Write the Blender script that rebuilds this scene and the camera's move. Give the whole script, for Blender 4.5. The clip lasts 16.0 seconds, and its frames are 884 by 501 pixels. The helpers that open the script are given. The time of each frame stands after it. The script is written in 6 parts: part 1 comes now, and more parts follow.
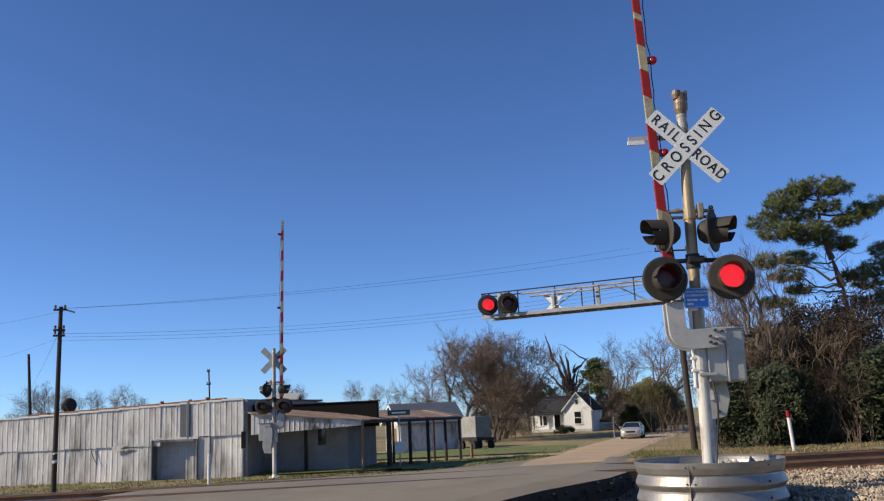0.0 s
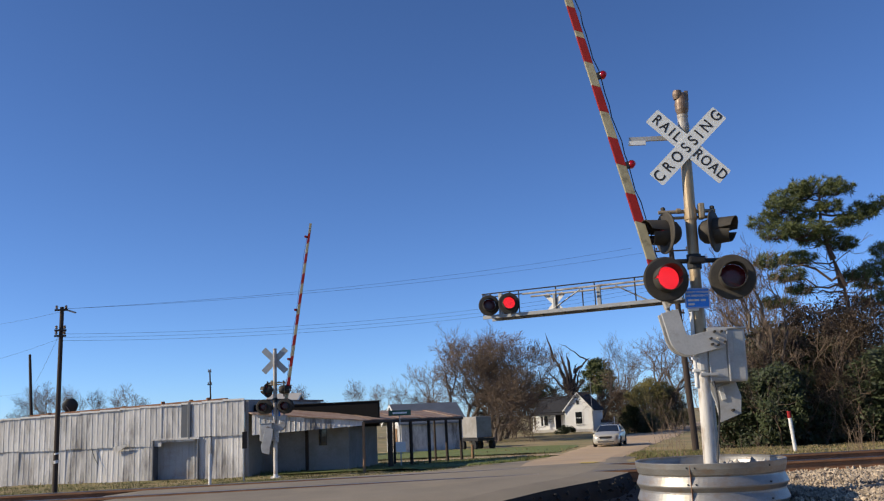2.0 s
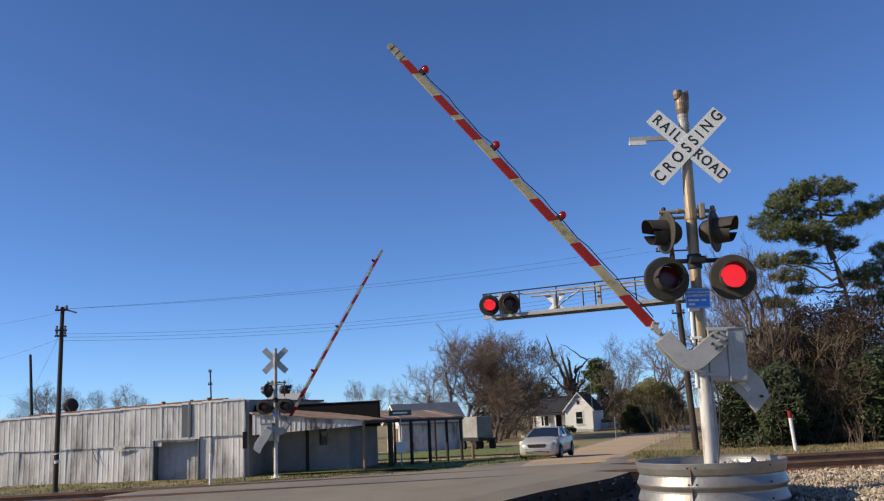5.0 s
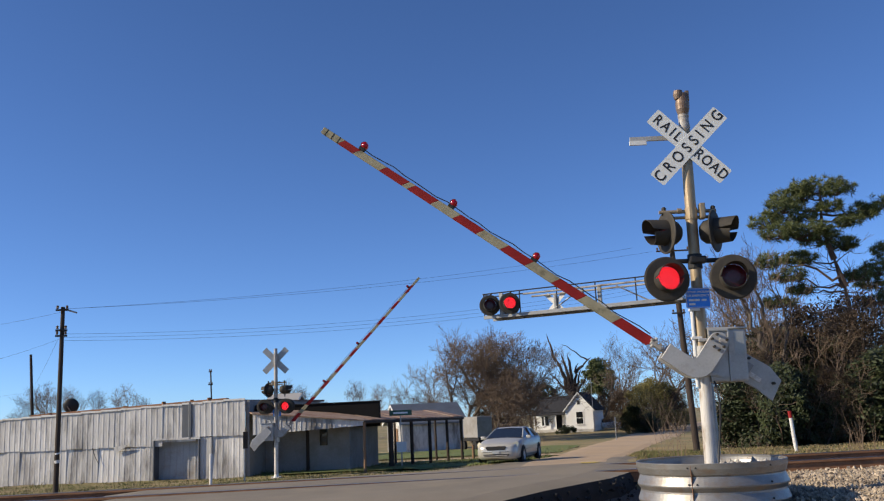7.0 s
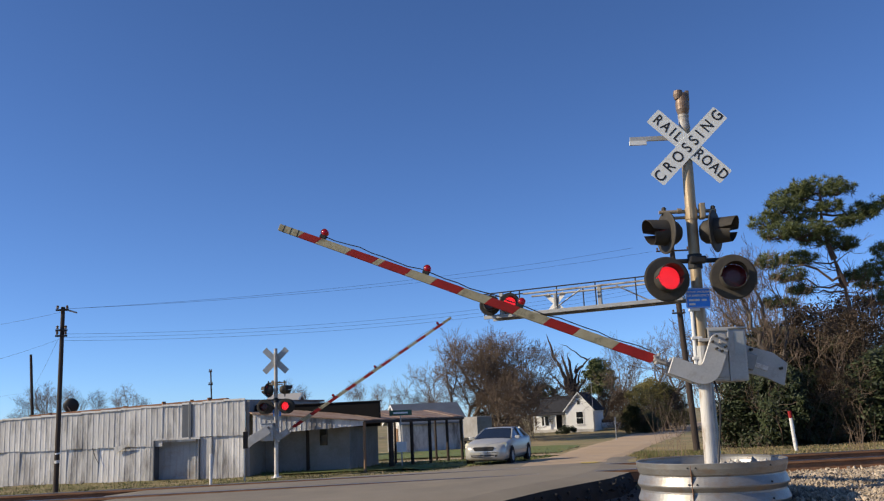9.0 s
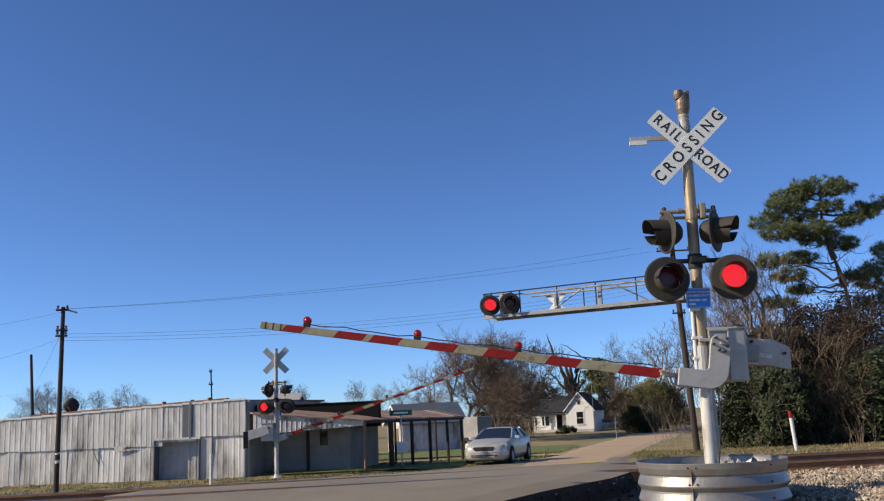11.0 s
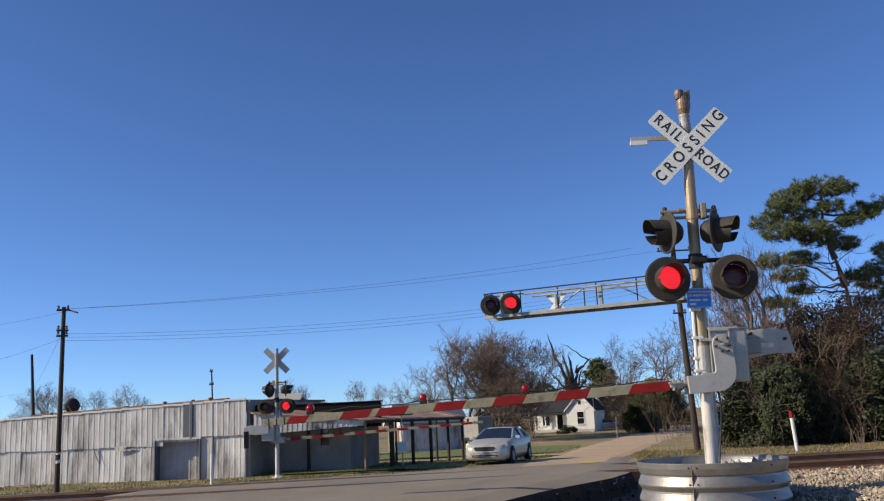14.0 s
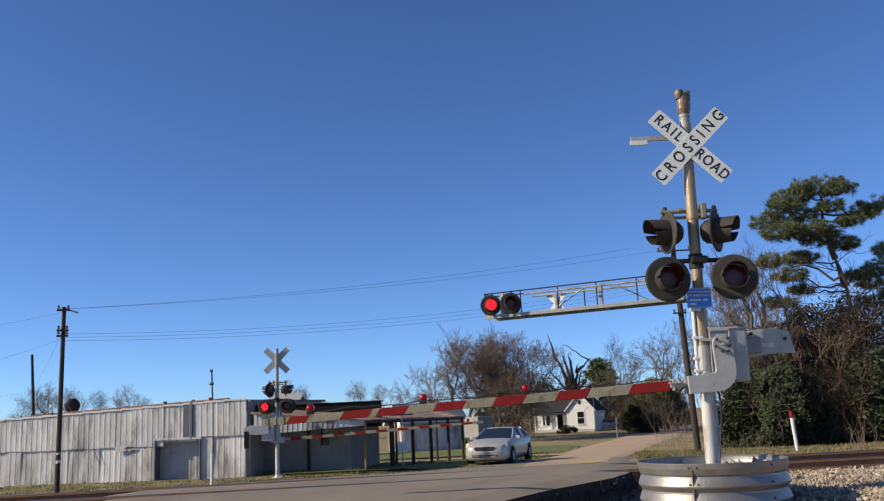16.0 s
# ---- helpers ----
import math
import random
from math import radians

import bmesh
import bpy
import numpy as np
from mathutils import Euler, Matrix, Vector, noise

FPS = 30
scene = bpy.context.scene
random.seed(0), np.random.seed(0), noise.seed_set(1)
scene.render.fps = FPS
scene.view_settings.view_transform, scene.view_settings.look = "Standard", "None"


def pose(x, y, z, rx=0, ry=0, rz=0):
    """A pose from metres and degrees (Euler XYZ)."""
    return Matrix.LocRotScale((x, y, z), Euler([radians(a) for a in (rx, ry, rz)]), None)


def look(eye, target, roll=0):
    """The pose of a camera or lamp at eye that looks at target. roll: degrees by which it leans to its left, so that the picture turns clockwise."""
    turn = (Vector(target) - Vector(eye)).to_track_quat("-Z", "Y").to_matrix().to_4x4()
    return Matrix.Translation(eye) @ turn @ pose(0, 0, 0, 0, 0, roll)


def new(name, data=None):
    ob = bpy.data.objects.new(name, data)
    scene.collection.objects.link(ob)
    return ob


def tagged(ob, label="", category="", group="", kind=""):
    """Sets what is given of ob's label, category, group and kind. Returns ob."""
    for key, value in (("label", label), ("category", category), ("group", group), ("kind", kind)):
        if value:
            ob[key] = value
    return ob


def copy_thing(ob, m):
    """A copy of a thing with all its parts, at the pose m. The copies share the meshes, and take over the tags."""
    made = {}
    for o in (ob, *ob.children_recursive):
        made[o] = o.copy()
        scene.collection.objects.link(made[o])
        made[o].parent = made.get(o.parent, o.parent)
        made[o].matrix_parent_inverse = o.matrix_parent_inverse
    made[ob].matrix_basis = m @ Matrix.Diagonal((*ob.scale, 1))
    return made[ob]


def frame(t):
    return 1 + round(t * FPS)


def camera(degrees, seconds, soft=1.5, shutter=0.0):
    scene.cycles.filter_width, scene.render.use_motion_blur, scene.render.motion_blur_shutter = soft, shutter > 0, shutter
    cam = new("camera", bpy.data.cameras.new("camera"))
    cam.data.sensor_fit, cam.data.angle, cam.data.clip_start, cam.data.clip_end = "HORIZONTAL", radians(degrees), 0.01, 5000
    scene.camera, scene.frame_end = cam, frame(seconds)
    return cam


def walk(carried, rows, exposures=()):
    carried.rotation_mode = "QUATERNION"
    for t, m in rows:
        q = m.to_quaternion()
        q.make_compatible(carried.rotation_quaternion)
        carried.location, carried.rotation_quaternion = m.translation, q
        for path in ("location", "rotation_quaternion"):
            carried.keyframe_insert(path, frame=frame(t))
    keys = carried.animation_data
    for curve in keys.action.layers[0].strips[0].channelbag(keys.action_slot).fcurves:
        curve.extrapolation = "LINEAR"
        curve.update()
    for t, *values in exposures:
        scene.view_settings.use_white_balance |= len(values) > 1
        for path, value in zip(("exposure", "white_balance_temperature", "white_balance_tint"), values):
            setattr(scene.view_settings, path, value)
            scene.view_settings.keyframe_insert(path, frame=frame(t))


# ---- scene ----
cam = camera(55.2, 16.0, soft=1.2)
EYE = (0.0, 0.0, 1.6)


def aim(yaw, pitch=11.1, roll=-2.6):
    a, p = radians(yaw), radians(pitch)
    return look(EYE, (math.sin(a) * math.cos(p), math.cos(a) * math.cos(p), 1.6 + math.sin(p)), roll)


# a hand-held camera that stands still but drifts a hair to the left
walk(cam, [(0.0, aim(0.13, 11.08)), (1.2, aim(0.12, 11.09)), (2.0, aim(0.065)), (4.2, aim(0.05)), (6.5, aim(0.015)), (9.2, aim(0.01)),
           (11.5, aim(-0.01)), (13.0, aim(-0.03)), (14.5, aim(-0.05)), (16.0, aim(-0.055))])

# ---- world and light ----
SUN_ELEV, SUN_AZ = radians(28), radians(-101)   # azimuth from +Y towards +X
world = bpy.data.worlds.new("world")
scene.world = world
world.use_nodes = True
wn = world.node_tree.nodes
sky = wn.new("ShaderNodeTexSky")
sky.sky_type, sky.sun_disc, sky.sun_elevation, sky.sun_rotation = "NISHITA", False, SUN_ELEV, SUN_AZ
sky.air_density, sky.dust_density, sky.ozone_density, sky.altitude = 0.6, 0.15, 1.5, 50
tint = wn.new("ShaderNodeMix")
tint.data_type, tint.blend_type = "RGBA", "MULTIPLY"
tint.inputs[0].default_value, tint.inputs[7].default_value = 1.0, (0.68, 0.94, 1.32, 1)
world.node_tree.links.new(sky.outputs[0], tint.inputs[6])
world.node_tree.links.new(tint.outputs[2], wn["Background"].inputs[0])
wn["Background"].inputs[1].default_value = 0.107
sun = new("sun", bpy.data.lights.new("sun", "SUN"))
sun.data.energy, sun.data.angle, sun.data.color = 5.2, radians(0.5), (1.0, 0.87, 0.67)
sun_dir = Vector((math.sin(SUN_AZ) * math.cos(SUN_ELEV), math.cos(SUN_AZ) * math.cos(SUN_ELEV), math.sin(SUN_ELEV)))
sun.matrix_world = look(tuple(sun_dir * 50), (0, 0, 0))
scene.view_settings.exposure = 0.15


# ---- materials ----
def mat(name, col, rough=0.6, metal=0.0, col2=None, scale=6.0, fine=60.0, bump=0.2, dist=0.01, spread=0.5, stain=None, stain_scale=1.5,
        stain_amount=0.5, rand=0.0, island=0.0, stretch=(1, 1, 1), emit=None, strength=0.0, spec=0.5, placed=False):
    """A surface with coarse and fine variation, stains, random tone per piece, and fine relief."""
    m = bpy.data.materials.new(name)
    m.use_nodes = True
    nt = m.node_tree
    n, l = nt.nodes, nt.links
    b = n["Principled BSDF"]
    b.inputs["Roughness"].default_value, b.inputs["Metallic"].default_value = rough, metal
    b.inputs["Specular IOR Level"].default_value = spec
    tc = n.new("ShaderNodeTexCoord")
    mp = n.new("ShaderNodeMapping")
    mp.inputs["Scale"].default_value = stretch
    if placed:      # pattern runs on over neighbouring pieces
        l.new(n.new("ShaderNodeNewGeometry").outputs["Position"], mp.inputs[0])
    else:
        l.new(tc.outputs["Object"], mp.inputs[0])

    def tex(s, detail=4.0, r=0.6):
        t = n.new("ShaderNodeTexNoise")
        t.inputs["Scale"].default_value, t.inputs["Detail"].default_value, t.inputs["Roughness"].default_value = s, detail, r
        l.new(mp.outputs[0], t.inputs["Vector"])
        return t

    def ramp(src, lo, hi):
        r = n.new("ShaderNodeMapRange")
        r.inputs[1].default_value, r.inputs[2].default_value = lo, hi
        l.new(src, r.inputs[0])
        return r.outputs[0]

    def mix(fac, a, c2, blend="MIX"):
        x = n.new("ShaderNodeMix")
        x.data_type, x.blend_type = "RGBA", blend
        for sock, v in ((x.inputs[0], fac), (x.inputs[6], a), (x.inputs[7], c2)):
            if hasattr(v, "is_linked"):
                l.new(v, sock)
            elif isinstance(v, (int, float)):
                sock.default_value = v
            else:
                sock.default_value = (*v, 1)
        return x.outputs[2]
    col2 = col2 or tuple(c * 0.7 for c in col)
    coarse, small = tex(scale), tex(fine, 3.0)
    c = mix(ramp(coarse.outputs[0], 0.5 - spread * 0.4, 0.5 + spread * 0.4), col, col2)
    f = ramp(small.outputs[0], 0.3, 0.7)
    c = mix(0.25, c, mix(f, tuple(x * 0.75 for x in col), tuple(min(1, x * 1.2) for x in col)))
    if stain:
        st = tex(stain_scale, 6.0, 0.7)
        c = mix(ramp(st.outputs[0], 0.62 - 0.25 * stain_amount, 0.75 - 0.15 * stain_amount), c, stain)
    if rand:
        oi = n.new("ShaderNodeObjectInfo")
        c = mix(ramp(oi.outputs["Random"], 0, 1), c, mix(1.0, c, (1 - rand,) * 3, "MULTIPLY"))
    if island:
        ge = n.new("ShaderNodeNewGeometry")
        c = mix(ramp(ge.outputs["Random Per Island"], 0, 1), c, mix(1.0, c, (1 - island,) * 3, "MULTIPLY"))
    l.new(c, b.inputs["Base Color"])
    if bump:
        bp = n.new("ShaderNodeBump")
        bp.inputs["Strength"].default_value, bp.inputs["Distance"].default_value = bump, dist
        l.new(small.outputs[0], bp.inputs["Height"])
        l.new(bp.outputs[0], b.inputs["Normal"])
    if emit:
        b.inputs["Emission Color"].default_value, b.inputs["Emission Strength"].default_value = (*emit, 1), strength
    return m


M = {}
M["soil"] = mat("soil_and_dry_grass", (0.31, 0.23, 0.11), 0.95, col2=(0.12, 0.125, 0.035), scale=0.18, fine=9, bump=0.5, dist=0.05, spread=0.35, stain=(0.23, 0.18, 0.11), stain_scale=0.6)
M["asphalt"] = mat("worn_asphalt", (0.26, 0.222, 0.17), 0.9, col2=(0.16, 0.136, 0.105), scale=0.5, fine=70, bump=0.35, dist=0.008, stain=(0.245, 0.205, 0.15), stain_scale=0.8, spec=0.25)
M["tan_road"] = mat("sandy_tan_asphalt", (0.47, 0.335, 0.205), 0.9, col2=(0.37, 0.265, 0.165), scale=0.3, fine=20, bump=0.3, dist=0.01, stain=(0.34, 0.26, 0.18), stain_scale=0.35)
M["ballast"] = mat("ballast_stone", (0.64, 0.515, 0.37), 0.9, col2=(0.40, 0.315, 0.23), scale=5, fine=60, bump=0.4, island=0.55, stain=(0.16, 0.12, 0.09), stain_scale=3)
M["ballast_bed"] = mat("ballast_bed", (0.17, 0.14, 0.11), 0.95, col2=(0.09, 0.075, 0.06), scale=18, fine=60, bump=0.9, dist=0.04)
M["rail"] = mat("rusty_rail_steel", (0.33, 0.16, 0.075), 0.85, 0.0, col2=(0.16, 0.08, 0.04), scale=5, fine=80, bump=0.3)
M["rail_head"] = mat("worn_rail_head", (0.30, 0.26, 0.23), 0.35, 0.9, col2=(0.16, 0.12, 0.1), scale=8)
M["tie"] = mat("weathered_tie_wood", (0.10, 0.075, 0.055), 0.9, scale=4, fine=40, stretch=(1, 8, 8), rand=0.4)
M["galv"] = mat("galvanised_steel", (0.40, 0.378, 0.35), 0.6, 0.15, col2=(0.27, 0.252, 0.232), scale=4, fine=30, bump=0.15, stain=(0.20, 0.15, 0.11), stain_scale=4, stain_amount=0.5)
M["alu"] = mat("weathered_aluminium", (0.46, 0.445, 0.42), 0.55, 0.3, col2=(0.35, 0.34, 0.32), scale=4, fine=40, bump=0.08, stain=(0.30, 0.27, 0.23), stain_scale=3, stain_amount=0.3)
M["old_galv"] = mat("dulled_galvanised_steel", (0.30, 0.30, 0.295), 0.55, 0.6, col2=(0.2, 0.2, 0.2), scale=4, fine=30, bump=0.1)
M["mast"] = mat("tarnished_mast_metal", (0.40, 0.32, 0.21), 0.5, 0.4, col2=(0.25, 0.175, 0.10), scale=3, fine=40, bump=0.1, stretch=(1, 1, 0.35), stain=(0.18, 0.12, 0.07), stain_scale=4, stain_amount=0.4)
M["white"] = mat("worn_white_paint", (0.72, 0.71, 0.68), 0.6, col2=(0.58, 0.56, 0.52), scale=5, fine=40, bump=0.1, stain=(0.36, 0.30, 0.24), stain_scale=6, stain_amount=0.3)
M["sign"] = mat("white_sign_sheeting", (0.74, 0.74, 0.70), 0.5, col2=(0.66, 0.65, 0.6), scale=3, fine=50, bump=0.04)
M["sign_back"] = mat("dull_sign_back", (0.42, 0.42, 0.40), 0.5, 0.5)
M["mast_white"] = mat("flaking_white_mast_paint", (0.62, 0.585, 0.53), 0.6, col2=(0.50, 0.46, 0.40), scale=5, fine=40, bump=0.15, stretch=(2, 2, 0.5), stain=(0.26, 0.18, 0.12), stain_scale=5, stain_amount=0.5)
M["ink"] = mat("black_lettering", (0.015, 0.015, 0.017), 0.6, bump=0)
M["black"] = mat("sun_bleached_black_paint", (0.015, 0.015, 0.016), 0.6, spec=0.3, col2=(0.03, 0.028, 0.026), scale=6, fine=40, bump=0.1)
M["hood"] = mat("dusty_black_paint", (0.034, 0.031, 0.027), 0.7, spec=0.3, col2=(0.068, 0.057, 0.043), scale=5, fine=40, bump=0.1)
M["culvert"] = mat("shiny_corrugated_zinc", (0.31, 0.295, 0.27), 0.45, 0.6, col2=(0.21, 0.195, 0.175), scale=2.5, fine=25, bump=0.15, stretch=(1, 1, 2.5), stain=(0.26, 0.20, 0.15), stain_scale=3.5, stain_amount=0.45)
M["olive"] = mat("yellowing_olive_leaves", (0.23, 0.19, 0.05), 0.8, col2=(0.12, 0.115, 0.033), scale=0.35, bump=0, island=0.6)
M["brown"] = mat("brown_oxidised_bell", (0.14, 0.085, 0.055), 0.5, 0.4, col2=(0.26, 0.2, 0.15), scale=9)
M["red_dark"] = mat("unlit_red_lens", (0.10, 0.006, 0.010), 0.2, col2=(0.05, 0.004, 0.006), fine=90, bump=0.3)
M["red_lit"] = mat("glowing_red_leds", (0.22, 0.004, 0.008), 0.4, bump=0, emit=(1.0, 0.004, 0.012), strength=0.28)
M["red_led"] = mat("bright_led_points", (0.8, 0.05, 0.05), 0.4, bump=0, emit=(1.0, 0.03, 0.045), strength=2.0)
M["red_lamp"] = mat("red_lamp_glass", (0.27, 0.003, 0.012), 0.2, bump=0, emit=(1.0, 0.01, 0.03), strength=0.05)
M["stripe_red"] = mat("faded_red_sheeting", (0.29, 0.018, 0.017), 0.75, col2=(0.20, 0.014, 0.014), scale=6, bump=0.05, spec=0.2)
M["stripe_white"] = mat("grimy_white_sheeting", (0.37, 0.33, 0.22), 0.75, col2=(0.25, 0.22, 0.14), scale=7, bump=0.05, spec=0.2, stain=(0.16, 0.14, 0.09), stain_scale=5, stain_amount=0.4)
M["blue"] = mat("blue_notice_enamel", (0.025, 0.24, 0.85), 0.45, bump=0.02)
M["pole"] = mat("creosoted_pole_wood", (0.05, 0.034, 0.025), 0.9, col2=(0.03, 0.021, 0.016), scale=4, fine=30, stretch=(3, 3, 0.3))
M["post"] = mat("brown_post_wood", (0.24, 0.14, 0.075), 0.85, scale=4, fine=30, stretch=(3, 3, 0.4))
M["tin"] = mat("weathered_corrugated_tin", (0.74, 0.715, 0.675), 0.6, 0.0, col2=(0.58, 0.555, 0.525), scale=1.1, fine=14, bump=0.3, dist=0.02, stretch=(1.5, 1.5, 0.35), stain=(0.20, 0.18, 0.16), stain_scale=1.0, stain_amount=0.55, rand=0.3, placed=True)
M["tin_rust"] = mat("rusty_tin_roof", (0.21, 0.13, 0.09), 0.85, 0.05, col2=(0.34, 0.27, 0.21), scale=1.2, fine=20, stain=(0.18, 0.085, 0.05), stain_scale=1.3, stain_amount=0.6, placed=True)
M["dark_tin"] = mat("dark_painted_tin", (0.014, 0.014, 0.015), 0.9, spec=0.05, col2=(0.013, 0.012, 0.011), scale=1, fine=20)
M["block"] = mat("grey_painted_block", (0.30, 0.285, 0.27), 0.9, col2=(0.21, 0.20, 0.19), scale=0.8, fine=15, stain=(0.2, 0.18, 0.16), stain_scale=0.7, placed=True)
M["siding"] = mat("white_painted_siding", (0.76, 0.75, 0.72), 0.7, col2=(0.68, 0.67, 0.64), scale=1, fine=20)
M["shingle"] = mat("grey_shingles", (0.042, 0.042, 0.046), 0.95, spec=0.2, col2=(0.028, 0.028, 0.03), scale=2, fine=15)
M["glass"] = mat("dark_window_glass", (0.015, 0.018, 0.02), 0.06, bump=0, spec=0.8)
M["bark"] = mat("grey_brown_bark", (0.115, 0.09, 0.07), 0.9, col2=(0.075, 0.06, 0.047), scale=3, fine=20, bump=0.5, stretch=(3, 3, 0.5))
M["twig"] = mat("bare_twigs", (0.19, 0.133, 0.092), 0.9, col2=(0.13, 0.09, 0.063), scale=0.4, bump=0, island=0.5)
M["pine_bark"] = mat("pine_bark", (0.12, 0.072, 0.048), 0.9, col2=(0.06, 0.04, 0.03), scale=3, fine=15, bump=0.6)
M["needle"] = mat("pine_needles", (0.14, 0.16, 0.045), 0.7, col2=(0.085, 0.105, 0.03), scale=0.5, bump=0, island=0.5)
M["leaf"] = mat("evergreen_leaves", (0.05, 0.066, 0.018), 0.6, col2=(0.026, 0.036, 0.012), scale=0.4, bump=0, island=0.6)
M["dryleaf"] = mat("dry_brown_leaves", (0.105, 0.068, 0.04), 0.9, col2=(0.06, 0.042, 0.026), scale=0.4, bump=0, island=0.6)
M["grass_dry"] = mat("dry_grass_blades", (0.32, 0.24, 0.12), 0.9, col2=(0.22, 0.17, 0.08), scale=0.3, bump=0, island=0.5)
M["grass"] = mat("green_grass_blades", (0.115, 0.155, 0.034), 0.9, col2=(0.15, 0.145, 0.045), scale=0.3, bump=0, island=0.5)
M["car_paint"] = mat("silver_car_paint", (0.50, 0.475, 0.415), 0.28, 0.3, col2=(0.47, 0.45, 0.395), bump=0)
M["tyre"] = mat("tyre_rubber", (0.015, 0.015, 0.015), 0.85)
M["lamp_glass"] = mat("clear_headlamp", (0.62, 0.58, 0.42), 0.12, bump=0, spec=0.8)
M["concrete"] = mat("pale_concrete", (0.52, 0.49, 0.44), 0.9, col2=(0.40, 0.37, 0.33), scale=2, fine=30)
M["gravel_white"] = mat("pale_rubble", (0.46, 0.43, 0.38), 0.9, island=0.5)
M["yellow"] = mat("road_yellow", (0.55, 0.42, 0.06), 0.8)
M["wire"] = mat("cable_black", (0.02, 0.02, 0.022), 0.6, bump=0)


# ---- building helpers ----
def part(name, bm, material, parent=None, label="", smooth=False):
    me = bpy.data.meshes.new(name)
    bm.to_mesh(me)
    bm.free()
    for mm in material if isinstance(material, (list, tuple)) else [material]:
        me.materials.append(mm)
    if smooth:
        for p in me.polygons:
            p.use_smooth = True
    ob = new(name, me)
    ob.parent = parent
    if label:
        tagged(ob, label)
    return ob


def raw(name, verts, faces, material, parent=None, label=""):
    me = bpy.data.meshes.new(name)
    me.from_pydata(verts, [], faces)
    me.materials.append(material)
    ob = new(name, me)
    ob.parent = parent
    if label:
        tagged(ob, label)
    return ob


def thing(name, m, label, category, group="", kind=""):
    ob = new(name)
    ob.empty_display_size = 0.2
    ob.matrix_world = m
    return tagged(ob, label, category, group, kind)


def box(c, s, bevel=0.0, m=None, bm=None):
    """A box with centre c and size s, its edges rounded."""
    out = bm or bmesh.new()
    b = bmesh.new()
    bmesh.ops.create_cube(b, size=1.0, matrix=Matrix.Translation(c) @ Matrix.Diagonal((*s, 1)))
    if bevel:
        bmesh.ops.bevel(b, geom=b.edges[:], offset=bevel, segments=2, affect="EDGES", profile=0.6)
    if m:
        b.transform(m)
    return merge(out, b)


def merge(out, b):
    me = bpy.data.meshes.new("tmp")
    b.to_mesh(me)
    b.free()
    out.from_mesh(me)
    bpy.data.meshes.remove(me)
    return out


def tube(p, q, r, r2=None, n=10, bm=None, bevel=0.0):
    """A round bar from p to q."""
    out = bm or bmesh.new()
    p, q = Vector(p), Vector(q)
    d = q - p
    b = bmesh.new()
    bmesh.ops.create_cone(b, cap_ends=True, segments=n, radius1=r, radius2=r if r2 is None else r2, depth=d.length)
    if bevel:
        bmesh.ops.bevel(b, geom=[e for e in b.edges if all(abs(v.co.z) > d.length * 0.49 for v in e.verts) and abs(e.verts[0].co.z - e.verts[1].co.z) < 1e-4],
                        offset=bevel, segments=2, affect="EDGES")
    b.transform(Matrix.Translation((p + q) / 2) @ d.to_track_quat("Z", "Y").to_matrix().to_4x4())
    return merge(out, b)


def sweep(pts, r, n=5):
    """One unbroken round cord along the points."""
    bm = bmesh.new()
    pts = [Vector(p) for p in pts]
    rings = []
    for i, p in enumerate(pts):
        d = (pts[min(i + 1, len(pts) - 1)] - pts[max(i - 1, 0)]).normalized()
        a = d.cross(Vector((0.13, 0.31, 0.94)) if abs(d.z) < 0.9 else Vector((1, 0, 0))).normalized()
        b = d.cross(a)
        rings.append([bm.verts.new(p + (a * math.cos(2 * math.pi * k / n) + b * math.sin(2 * math.pi * k / n)) * r) for k in range(n)])
    for a, b in zip(rings, rings[1:]):
        for k in range(n):
            bm.faces.new((a[k], a[(k + 1) % n], b[(k + 1) % n], b[k]))
    bm.faces.new(rings[0]), bm.faces.new(rings[-1])
    return bm


def lathe(profile, n=24, bm=None, m=None):
    """A turned shape round z from (radius, z) pairs."""
    out = bm or bmesh.new()
    b = bmesh.new()
    rings = [[b.verts.new((r * math.cos(2 * math.pi * i / n), r * math.sin(2 * math.pi * i / n), z)) for i in range(n)] for r, z in profile]
    for a, c in zip(rings, rings[1:]):
        for i in range(n):
            b.faces.new((a[i], a[(i + 1) % n], c[(i + 1) % n], c[i]))
    if m:
        b.transform(m)
    return merge(out, b)


def plate(poly, y0, y1, bm=None, bevel=0.0, m=None):
    """A plate cut to a polygon in x and z, from y0 to y1."""
    out = bm or bmesh.new()
    b = bmesh.new()
    f = b.faces.new([b.verts.new((x, y0, z)) for x, z in poly])
    g = bmesh.ops.extrude_face_region(b, geom=[f])
    for v in g["geom"]:
        if isinstance(v, bmesh.types.BMVert):
            v.co.y = y1
    bmesh.ops.recalc_face_normals(b, faces=b.faces[:])
    if bevel:
        bmesh.ops.bevel(b, geom=b.edges[:], offset=bevel, segments=1, affect="EDGES")
    if m:
        b.transform(m)
    return merge(out, b)


def text_mesh(words, size, parent, material, m, name="lettering", gap=1.0):
    cu = bpy.data.curves.new(name, "FONT")
    cu.body, cu.size, cu.align_x, cu.align_y, cu.extrude, cu.space_character, cu.offset = words, size, "CENTER", "CENTER", 0.001, gap, size * 0.012
    tmp = new(name, cu)
    dg = bpy.context.evaluated_depsgraph_get()
    me = bpy.data.meshes.new_from_object(tmp.evaluated_get(dg))
    bpy.data.objects.remove(tmp)
    me.materials.clear()
    me.materials.append(material)
    ob = new(name, me)
    ob.parent = parent
    ob.matrix_local = m
    return ob


